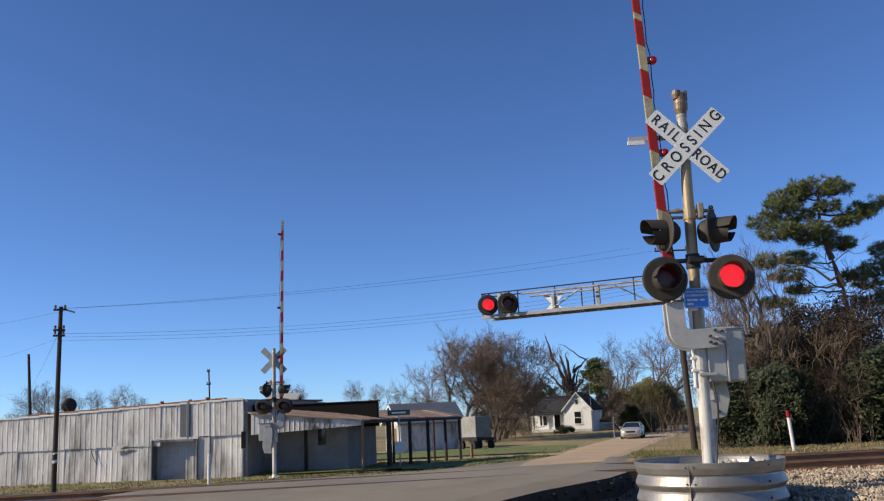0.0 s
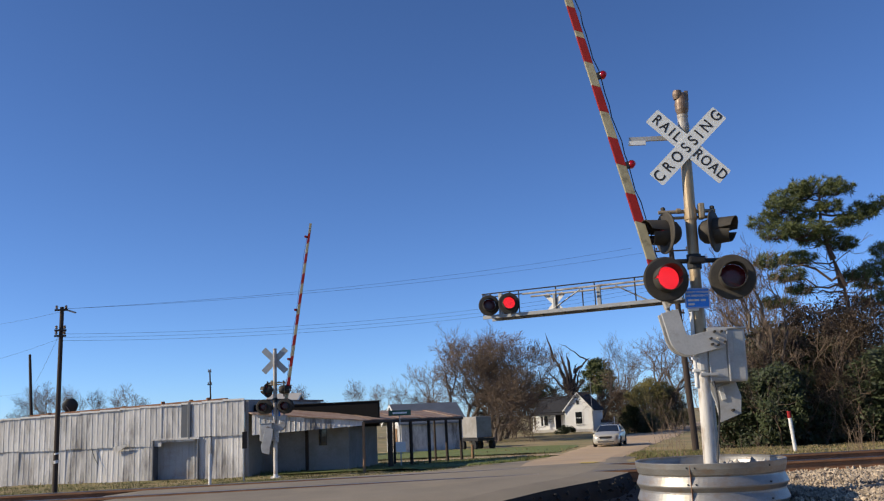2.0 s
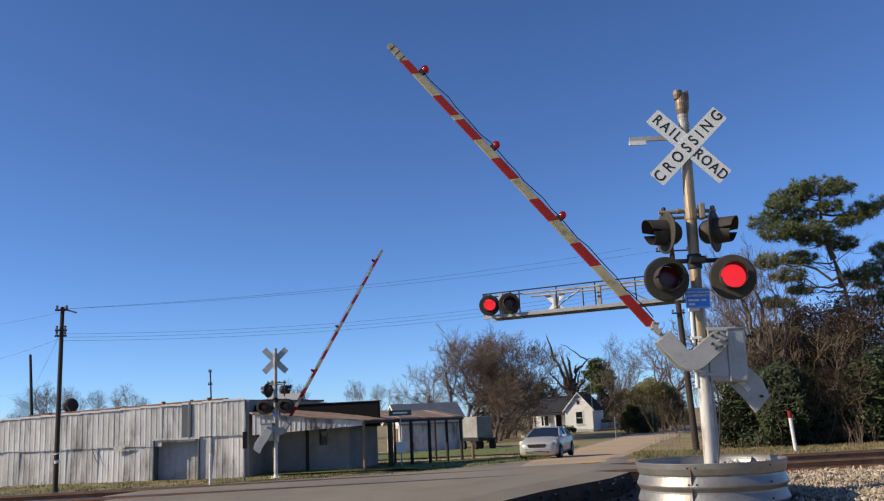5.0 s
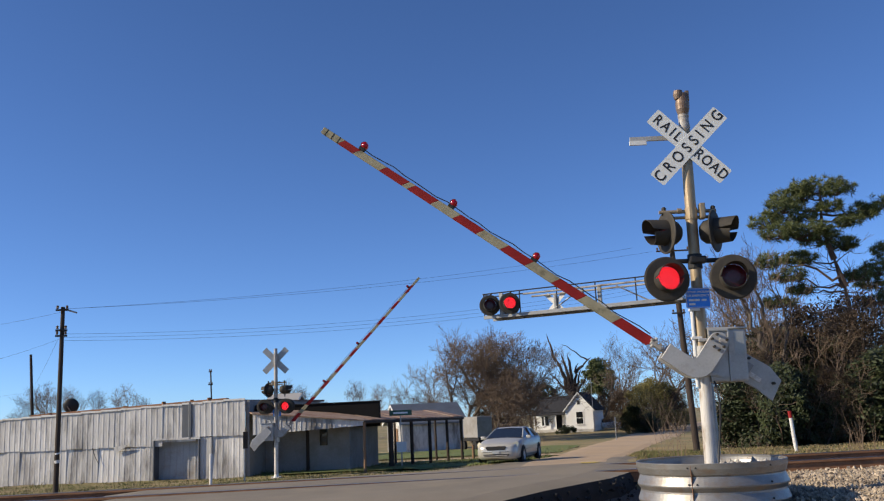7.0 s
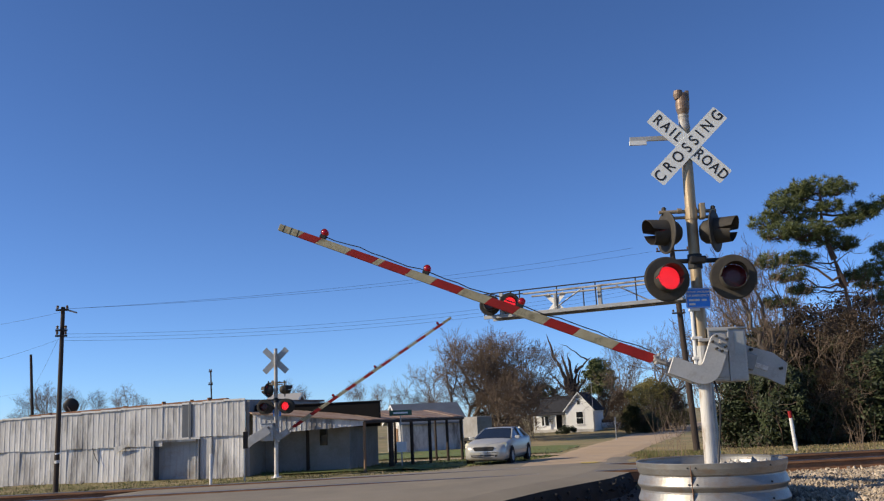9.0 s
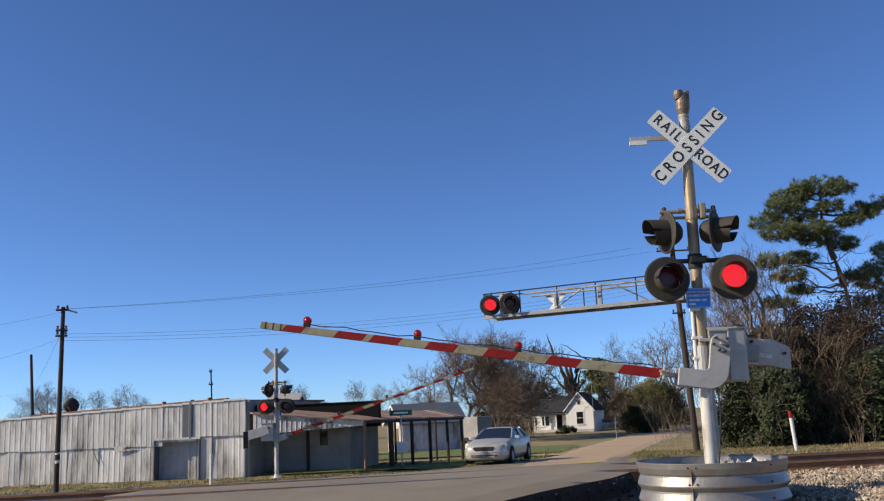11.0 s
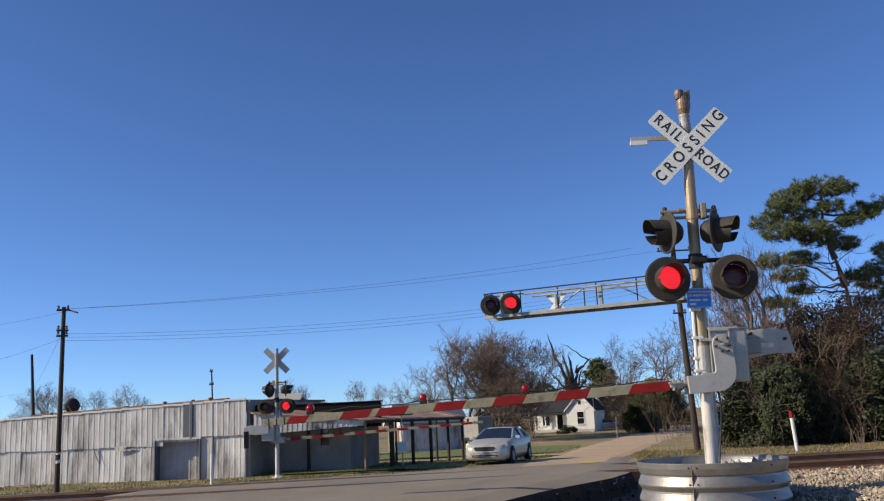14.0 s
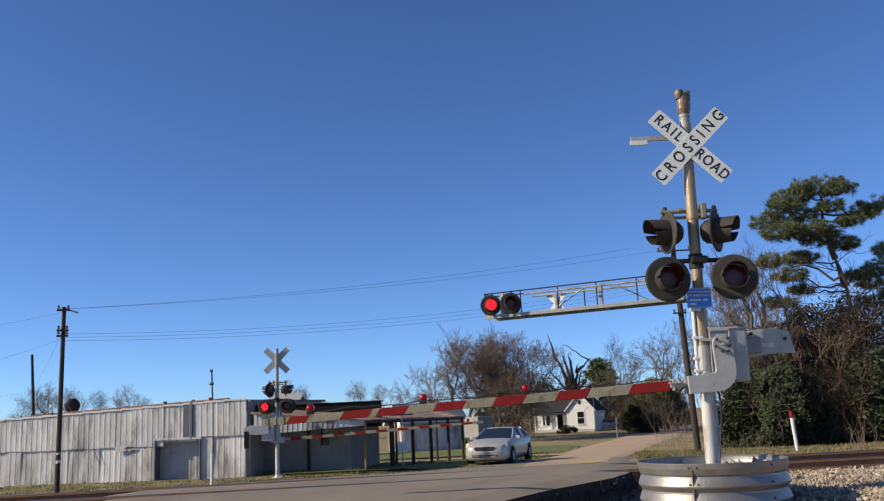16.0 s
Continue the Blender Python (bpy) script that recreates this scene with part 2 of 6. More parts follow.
# ---- ground, roads and track ----
def table(rows, s):
    for (a, za), (b, zb) in zip(rows, rows[1:]):
        if s <= b:
            k = min(1, max(0, (s - a) / (b - a)))
            return za + (zb - za) * k
    return rows[-1][1]


# near black for broken asphalt, also paints shade on the strips' sides
M["rubble_and_shade"] = mat("broken_asphalt_and_edge_shade", (0.04, 0.036, 0.033), 0.95, col2=(0.02, 0.02, 0.018), scale=6, island=0.4)
M["lawn"] = mat("short_winter_lawn", (0.105, 0.15, 0.028), 0.95, col2=(0.15, 0.145, 0.045), scale=0.5, fine=12, bump=0.5, dist=0.03, spread=0.6)
RAIL_Y, GAUGE = 13.0, 1.5
LIE = [(-60, 0), (-13, 0), (-6, 0.2), (-2.6, 0.40), (-1.0, 0.47), (2.4, 0.47), (4.0, 0.2), (8, -0.05), (16, -0.40), (22, -0.36), (34, -0.77), (64, -1.12), (900, -1.12)]
PAVED = [(-18, 0.03), (-8, 0.28), (-1.6, 0.683), (2.0, 0.683), (4, 0.545), (15.5, -0.36), (22, -0.32), (34, -0.73), (64, -1.08), (900, -1.08)]


def lean(x, s):
    return 0.0125 * max(-40, min(40, x)) * max(0, 1 - max(0, abs(s) - 3) / 10)


def road_right(y):
    return table([(5, -2), (8, -1.5), (10, 0.15), (12.1, 2.25), (13, 2.7), (15, 3.2), (20, 4.0)], y)


def ground_z(x, y):
    s = y - RAIL_Y
    rough = 0.05 * (noise.noise((x * 0.35, y * 0.35, 0)) + 0.5 * noise.noise((x * 1.3, y * 1.3, 4)))
    # the ditch beside the road's edge
    ditch = 0.0
    if -6 < s < 0.2 and -1 < x < 5:
        u = x - road_right(y)
        ditch = 0.36 * math.exp(-((u - 0.60) / 0.55) ** 2) * min(1, max(0, (0.1 - s) / 0.6)) * min(1, max(0, (s + 6) / 2))
    return table(LIE, s) + lean(x, s) - ditch + (rough if not -3 < s < 3.2 else 0.3 * rough)


def paved_z(x, y):
    return table(PAVED, y - RAIL_Y) + lean(x, y - RAIL_Y)


def steps(a, b, n, power=1.0):
    return [a + (b - a) * (i / n) ** power for i in range(n + 1)]


def build_ground():
    ys = steps(-60, -4, 10) + steps(-3, 40, 90) + steps(41, 120, 50) + [130, 160, 220, 320, 500, 900]
    xs = [-700, -400, -200, -120] + steps(-80, -21, 24) + steps(-20, 25, 80) + steps(27, 90, 26) + [130, 220, 400, 700]
    v = [(x, y, ground_z(x, y)) for y in ys for x in xs]
    n = len(xs)
    f = [(j * n + i, j * n + i + 1, (j + 1) * n + i + 1, (j + 1) * n + i) for j in range(len(ys) - 1) for i in range(n - 1)]
    ob = raw("ground", v, f, M["soil"])
    for p in ob.data.polygons:
        p.use_smooth = True
    tagged(ob, "patchy dry winter grass and bare sandy soil", "ground", kind="structure")


def strip(name, rows, material, label, category, lift=0.0, cross=14, deep=0.4):
    """A paved strip between left and right edges, rows of (y, left x, right x), with sides that go down into the ground."""
    dense = []
    for (y0, a0, b0), (y1, a1, b1) in zip(rows, rows[1:]):
        k = max(1, round((y1 - y0) / 1.0))
        dense += [(y0 + (y1 - y0) * i / k, a0 + (a1 - a0) * i / k, b0 + (b1 - b0) * i / k) for i in range(k)]
    dense.append(rows[-1])
    v, f = [], []
    for y, a, b in dense:
        wob = 0.12 * noise.noise((y * 0.6, 1.7, 0)), 0.12 * noise.noise((y * 0.6, 7.7, 0))
        for i in range(cross + 1):
            x = a + wob[0] + (b + wob[1] - a - wob[0]) * i / cross
            edge = -0.05 if i in (0, cross) else 0.0
            v.append((x, y, paved_z(x, y) + lift + edge))
        for x in (a + wob[0] - 0.15, b + wob[1] + 0.15):
            v.append((x, y, paved_z(x, y) - deep))
    n = cross + 3
    for j in range(len(dense) - 1):
        for i in range(cross):
            f.append((j * n + i, j * n + i + 1, (j + 1) * n + i + 1, (j + 1) * n + i))
        f.append((j * n + cross + 1, j * n, (j + 1) * n, (j + 1) * n + cross + 1))
        f.append((j * n + cross, j * n + cross + 2, (j + 1) * n + cross + 2, (j + 1) * n + cross))
    ob = tagged(raw(name, v, f, material), label, category, kind="structure")
    # side faces coloured near black: dark dirt with the edge's shade painted in
    ob.data.materials.append(M["rubble_and_shade"])
    for k, fc in enumerate(ob.data.polygons):
        fc.material_index = 1 if k % (cross + 2) >= cross else 0
    return ob


def build_roads():
    strip("road", [(-6, -10, -3.8), (5, -7.5, -2), (8, -6.8, -1.5), (10, -6.2, 0.15), (12.1, -5.7, 2.25), (13, -5.6, 2.7), (15, -5.8, 3.2), (20, -8, 4.0), (25, -12, 5.0),
                   (28.5, -13, 5.9), (30, -5, 6.2), (32, -1.2, 6.5), (34, 1.2, 7.0), (36, 2.6, 7.6)], M["asphalt"], "grey worn asphalt road humped over the railway crossing", "road")
    strip("road", ROAD_FAR, M["tan_road"], "sandy tan country road running away between lawns", "road", lift=0.012, cross=8, deep=0.2)
    mx, my = 2.35, 14.9
    mark = [(mx - 0.16, my - 0.1), (mx + 0.05, my - 0.16), (mx + 0.2, my - 0.02), (mx + 0.08, my + 0.14), (mx - 0.12, my + 0.1)]
    tagged(raw("paint_mark", [(x, y, paved_z(x, y) + 0.008) for x, y in mark], [(0, 1, 2, 3, 4)], M["yellow"]), "small worn yellow paint mark on the asphalt", "paint mark", kind="structure")
    strip("lawn", [(33.6, -7.0, -1.2), (35, -8, 1.2), (37, -9, 2.5), (38, -9, 3.2), (42, -9, 4.2), (46.5, -9, 5.3)], M["lawn"], "short green lawn beside the road", "lawn", lift=0.03, cross=10, deep=0.15)
    strip("lawn", [(52, -12, 6.4), (58, -14, 8.0), (66, -14, 10.2)], M["lawn"], "patchy green lawn before the white house", "lawn", lift=0.03, cross=10, deep=0.15)
    strip("driveway", DRIVE, M["tan_road"], "narrow sandy driveway across the lawn", "driveway", lift=0.01, cross=3, deep=0.15)


ROAD_FAR = [(32, 2.14, 5.93), (36, 3.08, 7.01), (40, 4.02, 8.08), (45, 5.19, 9.42), (52, 6.89, 11.50), (60, 9.16, 14.09), (70, 12.05, 17.51), (85, 16.79, 22.80), (100, 21.50, 28.06), (120, 29.91, 34.94), (150, 45.31, 45.26)]
DRIVE = [(47.5, -4.5, 9.6), (48.3, -4.5, 10.2), (49.2, -4.5, 10.8)]


def build_track():
    track = thing("railway_track", pose(0, RAIL_Y, 0), "single railway track with rusty rails on wooden ties", "railway", kind="structure")
    prof = [(-0.07, 0), (0.07, 0), (0.07, 0.012), (0.012, 0.035), (0.011, 0.135), (0.037, 0.145), (0.037, 0.175), (0.028, 0.183), (-0.028, 0.183), (-0.037, 0.175), (-0.037, 0.145),
            (-0.011, 0.135), (-0.012, 0.035), (-0.07, 0.012)]
    for y in (0.0, GAUGE):
        bm = bmesh.new()
        ends = []
        for x in (-70, 70):
            z = 0.69 + 0.0125 * max(-40, min(40, x)) - 0.183
            ends.append([bm.verts.new((x, y + a, z + b)) for a, b in prof])
        k = len(prof)
        for i in range(k):
            fc = bm.faces.new((ends[0][i], ends[0][(i + 1) % k], ends[1][(i + 1) % k], ends[1][i]))
            fc.material_index = 1 if i in (6, 7, 8) else 0
        bm.faces.new(ends[0]), bm.faces.new(ends[1])
        bmesh.ops.recalc_face_normals(bm, faces=bm.faces[:])
        part("rail", bm, [M["rail"], M["rail_head"]], track)
    tb = part("tie", box((0, 0, 0), (0.22, 2.6, 0.16), 0.015), M["tie"], track)
    first = True
    for i in range(-32, 44):
        x = 0.55 * i
        if -5.9 < x < 2.9:
            continue
        ob = tb if first else new("tie", tb.data)
        first = False
        ob.parent = track
        ob.matrix_local = pose(x + random.uniform(-0.03, 0.03), GAUGE / 2 + random.uniform(-0.06, 0.06), 0.43 + 0.0125 * x, 0, 0, random.uniform(-2, 2))


def stones(name, spots, material, label, category="gravel"):
    """Loose stones, joined: spots of (x, y, z, size)."""
    base = np.array([(1, 0, 0), (-1, 0, 0), (0, 1, 0), (0, -1, 0), (0, 0, 1), (0, 0, -1)], float)
    tri = np.array([(0, 2, 4), (2, 1, 4), (1, 3, 4), (3, 0, 4), (2, 0, 5), (1, 2, 5), (3, 1, 5), (0, 3, 5)])
    rng = np.random.default_rng(5)
    V, Fc = [], []
    for k, (x, y, z, r) in enumerate(spots):
        q = base * rng.uniform(0.55, 1.1, (6, 1)) * np.array(rng.uniform(0.7, 1.25, 3)) * r + rng.normal(0, r * 0.16, (6, 3))
        a, b = rng.uniform(0, 6.28), rng.uniform(-0.7, 0.7)
        ca, sa, cb, sb = math.cos(a), math.sin(a), math.cos(b), math.sin(b)
        R = np.array([(ca, -sa, 0), (sa, ca, 0), (0, 0, 1)]) @ np.array([(1, 0, 0), (0, cb, -sb), (0, sb, cb)])
        V.append(q @ R.T + (x, y, z))
        Fc.append(tri + 6 * k)
    return tagged(raw(name, np.concatenate(V).tolist(), np.concatenate(Fc).tolist(), material), label, category, kind="stuff")


def build_ballast():
    spots = []
    rng = random.Random(3)
    while len(spots) < 26000:
        x, y = rng.uniform(0.6, 9.5), rng.uniform(9.0, 12.95) if rng.random() < 0.9 else rng.uniform(13, 16.5)
        if x < road_right(y) + 0.5 + 0.2 * math.sin(y * 3) or math.hypot(x - 3.12, y - 10.5) < 0.9:
            continue
        d = 0.9 if y > 10.2 else 0.55
        if rng.random() > d:
            continue
        spots.append((x, y, ground_z(x, y) + rng.uniform(-0.005, 0.045), rng.uniform(0.016, 0.040)))
    for _ in range(2500):
        x, y = rng.uniform(-14, -5.8), rng.uniform(12.0, 15.6)
        spots.append((x, y, ground_z(x, y) + rng.uniform(0, 0.04), rng.uniform(0.025, 0.05)))
    stones("ballast", spots, M["ballast"], "loose tan and grey crushed stone beside the rails")
    lumps = []
    for _ in range(420):
        y = rng.uniform(8.8, 12.7)
        u = rng.uniform(0.0, 0.55)
        x = road_right(y) + u
        z = max(ground_z(x, y), paved_z(x, y) - 0.07 - 1.5 * u)
        lumps.append((x, y, z + rng.uniform(-0.025, 0.015), rng.uniform(0.015, 0.05)))
    stones("asphalt_rubble", lumps, M["rubble_and_shade"], "dark broken asphalt lumps along the road edge", "rubble")
    v, f = [], []
    xs, ys = steps(-40, 40, 80), [RAIL_Y - 2.9, RAIL_Y - 2.0, RAIL_Y - 1.0, RAIL_Y + 0.7, RAIL_Y + 2.4, RAIL_Y + 3.4]
    for y in ys:
        for x in xs:
            v.append((x, y, ground_z(x, y) + (0.012 if ys[0] < y < ys[-1] else -0.06)))
    n = len(xs)
    f = [(j * n + i, j * n + i + 1, (j + 1) * n + i + 1, (j + 1) * n + i) for j in range(len(ys) - 1) for i in range(n - 1)]
    tagged(raw("ballast_bed", v, f, M["ballast_bed"]), "bed of packed crushed stone under the railway track", "gravel", kind="structure")


build_ground()
build_roads()
build_track()
build_ballast()


# ---- crossing signals ----
RED_CELLS = []      # (lamp cell, side) of the flashing pairs


def lamp_unit(parent, centre, turn, dark_hood="hood", name="flasher", big=0.26):
    """One flasher: round background, housing, visor, and the lens cell that turns its lit or its dark face to the front. Faces -y before turn."""
    m = Matrix.Translation(centre) @ pose(0, 0, 0, 0, 0, turn)
    unit = part(name, lathe([(0.165, -0.012), (big - 0.02, -0.02), (big, -0.01), (big, 0.004), (big - 0.02, 0.012), (0.16, 0.012)], 36, m=pose(0, 0, 0, 90)), M[dark_hood], parent, "round black background with a red lens")
    unit.matrix_local = m
    part("housing", lathe([(0.155, 0.0), (0.16, -0.06), (0.145, -0.13), (0.10, -0.18), (0.02, -0.2), (0.0, -0.2)], 28, m=pose(0, 0, 0, 90)), M[dark_hood], unit, smooth=True)
    # tunnel visor, longer above, with a narrow slot at either side
    bm = bmesh.new()
    outer = []
    for k in range(49):
        a = radians(-90 + 7.5 * k)
        length = 0.05 if abs(math.sin(a)) < 0.12 else 0.235 + 0.05 * math.sin(a)
        outer.append([(0.165 * math.cos(a), -0.01, 0.165 * math.sin(a)), (0.158 * math.cos(a), -length, 0.158 * math.sin(a)), (0.152 * math.cos(a), -length, 0.152 * math.sin(a)),
                      (0.157 * math.cos(a), -0.01, 0.157 * math.sin(a))])
    vv = [[bm.verts.new(c) for c in row] for row in outer]
    for a, b in zip(vv, vv[1:]):
        for i in range(4):
            bm.faces.new((a[i], a[(i + 1) % 4], b[(i + 1) % 4], b[i]))
    bmesh.ops.remove_doubles(bm, verts=bm.verts[:], dist=0.0001)
    bmesh.ops.recalc_face_normals(bm, faces=bm.faces[:])
    part("visor", bm, M[dark_hood], unit, smooth=False)
    cell = part("lens_cell", lens_mesh(), [M["red_lit"], M["red_dark"], M["red_led"]], unit, "red lens of light-emitting dots")
    cell.matrix_local = pose(0, -0.03, 0)
    return unit, cell


def lens_mesh():
    bm = bmesh.new()
    for side, idx in ((-1, 0), (1, 1)):
        lathe([(0.0, 0.013), (0.08, 0.011), (0.152, 0.001)], 28, bm, pose(0, 0, 0, 90 if side < 0 else -90))
        for f in bm.faces:
            if f.material_index == 0 and f.calc_center_median().y * side > 0:
                f.material_index = idx
    bm.faces.ensure_lookup_table()
    old = len(bm.faces)
    for ring in range(1, 8):
        n = 6 * ring
        for k in range(n):
            a = 2 * math.pi * k / n
            x, z = 0.0195 * ring * math.cos(a), 0.0195 * ring * math.sin(a)
            y = -0.0135 + 0.012 * (ring / 7.5) ** 2 - 0.0012
            s = 0.0054
            f = bm.faces.new([bm.verts.new((x + dx * s, y, z + dz * s)) for dx, dz in ((-1, -1), (1, -1), (1, 1), (-1, 1))])
            f.material_index = 2
    return bm


def crossbuck(parent, centre, size=1.22, wide=0.229, front="sign", words=True):
    """Two crossed blades; faces -y."""
    for i, (ang, word) in enumerate(((-45, "RAIL   ROAD"), (45, "CROSSING"))):
        r = wide * 0.06
        h, w = size / 2, wide / 2
        poly = [(-h, -w + r), (-h + r, -w), (h - r, -w), (h, -w + r), (h, w - r), (h - r, w), (-h + r, w), (-h, w - r)]
        y = -0.004 * i
        bl = part("crossbuck_blade", plate(poly, y - 0.002, y + 0.0015, m=Matrix.Translation((0, 0, 0))), M[front], parent, "white reflective sign blade" if words else "plain grey back of a sign blade")
        bl.data.materials.append(M["sign_back"])
        for fc in bl.data.polygons:
            fc.material_index = 1 if fc.normal.y > 0.5 else 0
        bl.matrix_local = Matrix.Translation(centre) @ pose(0, 0, 0, 0, -ang, 0)
        if words:
            if i == 0:
                for t, x, gap in (("RAIL", -0.355, 1.42), ("ROAD", 0.365, 1.2)):
                    text_mesh(t, 0.19, bl, M["ink"], pose(x * size / 1.22, y - 0.0035, 0, 90) @ Matrix.Diagonal((0.84, 1, 1, 1)), gap=gap)
            else:
                text_mesh("CROSSING", 0.205, bl, M["ink"], pose(0, y - 0.0035, 0, 90) @ Matrix.Diagonal((0.84, 1, 1, 1)), gap=1.64)


def gate_arm(holder, reach, sign=-1):
    """The turning parts of a gate: bracket plates, counterweights, striped arm and its lamps; turns about y at the origin. Arm to -x."""
    poly = [(-0.03 + 0.12 * math.cos(radians(a)), -0.05 + 0.12 * math.sin(radians(a))) for a in range(0, 181, 20)]
    poly += [(-0.20 + 0.05 * math.cos(radians(a)), -0.345 + 0.05 * math.sin(radians(a))) for a in range(0, -91, -30)]
    poly += [(-0.50, -0.395), (-0.50, -0.61)]
    poly += [(-0.15 + 0.24 * math.cos(radians(a)), -0.37 + 0.24 * math.sin(radians(a))) for a in range(-90, 1, 15)]
    for y in (-0.13, 0.10):
        p = part("arm_bracket", plate(poly, y - 0.025, y + 0.025, bevel=0.004), M["alu"], holder, "curved grey metal arm bracket")
        if y < 0:
            for bx, bz in ((0.0, 0.0), (-0.07, 0.06), (0.06, 0.065), (-0.09, -0.02), (0.075, -0.025), (-0.02, -0.085), (0.05, -0.09)):
                part("bolt", tube((bx - 0.03, y - 0.025, bz - 0.05), (bx - 0.03, y - 0.085, bz - 0.05), 0.016, n=6), M["galv"] if bx == 0.0 else M["hood"], p)
    cw = [(0.02, 0.06), (0.30, 0.10), (0.72, 0.13), (0.93, 0.06), (0.97, -0.22), (0.72, -0.20), (0.30, -0.24), (0.02, -0.22)]
    part("counterweight", plate(cw, 0.33, 0.37, bevel=0.006), M["alu"], holder, "flat grey counterweight plate")
    part("weight_block", box((0.36, 0.29, -0.08), (0.36, 0.08, 0.20), 0.012), M["old_galv"], holder)
    part("weight_slot", box((0.63, 0.32, -0.09), (0.17, 0.02, 0.06), 0.006), M["white"], holder)
    for bx, bz in ((0.45, 0.07), (0.86, -0.03)):
        part("weight_bolt", tube((bx, 0.27, bz), (bx, 0.33, bz), 0.020, n=6), M["hood"], holder)
    # arm root: clamp casting
    rz = -0.49
    bm = box((-0.62, 0, rz), (0.16, 0.16, 0.05), 0.01)
    tube((-0.66, -0.06, rz - 0.06), (-0.66, -0.06, rz + 0.08), 0.02, bm=bm, n=8)
    box((-0.42, 0, rz), (0.10, 0.22, 0.07), 0.01, bm=bm)
    for cx in (-0.58, -0.64, -0.70):
        tube((cx, -0.11, rz + 0.03), (cx, 0.11, rz + 0.03), 0.017, n=6, bm=bm)
    tube((-0.40, 0, rz), (-0.75, 0, rz), 0.03, bm=bm)
    part("arm_clamp", bm, M["galv"], holder)
    ends = [0.68, 1.18, 1.69, 2.08, 2.48, 2.86, 3.23, 3.60, 3.95, 4.32, 4.41, 4.78, 5.21, 5.46, 5.78]
    if reach > 6.5:
        ends = steps(0.72, reach, 18)
    n = len(ends) - 1
    for i in range(n):
        x1, x0 = -ends[i], -ends[i + 1]
        h1, h0 = 0.060 - 0.016 * i / n, 0.060 - 0.016 * (i + 1) / n
        red = i % 2 == 0
        part("arm_stripe", plate([(x0 - (0.035 if i < n - 1 else 0), rz - h0), (x1 - 0.035, rz - h1), (x1 + 0.035, rz + h1), (x0 + (0.035 if i < n - 1 else 0), rz + h0)], -0.03, 0.03, bevel=0.004), M["stripe_red"] if red else M["stripe_white"], holder,
             "faded red stripe" if red else "grimy off-white stripe")
    for x in (-reach + 0.11, -reach + 0.21, -reach + 0.31):
        part("tip_band", box((x, 0, rz), (0.012, 0.066, 0.094), 0.002), M["black"], holder)
    # lamps and their cable
    spots = [2.46, 3.74, 5.18] if reach < 6.5 else [2.6, 4.5, reach - 0.55]
    for x in spots:
        lamp = part("arm_lamp", box((-x, 0, rz + 0.075), (0.09, 0.06, 0.05), 0.01), M["black"], holder, "small red arm lamp")
        part("lamp_glass", lathe([(0.0, -0.035), (0.038, -0.03), (0.047, 0.0), (0.038, 0.03), (0.0, 0.035)], 16, m=Matrix.Translation((-x, 0, rz + 0.13)) @ pose(0, 0, 0, 90)), M["red_lamp"], lamp, smooth=True)
        part("lamp_hood", lathe([(0.050, -0.04), (0.052, 0.02)], 16, m=Matrix.Translation((-x, 0, rz + 0.13)) @ pose(0, 0, 0, 90)), M["red_lamp"], lamp)
    pts = [(-0.75 - i * (spots[-1] - 0.75) / 26, -0.01, rz + 0.085 + 0.018 * math.sin(i * 1.7) * math.sin(i * 0.6)) for i in range(27)]
    part("arm_cable", sweep(pts, 0.007), M["wire"], holder)


GATE_PIVOT = Matrix.Translation((0.23, 0.0, 1.91))


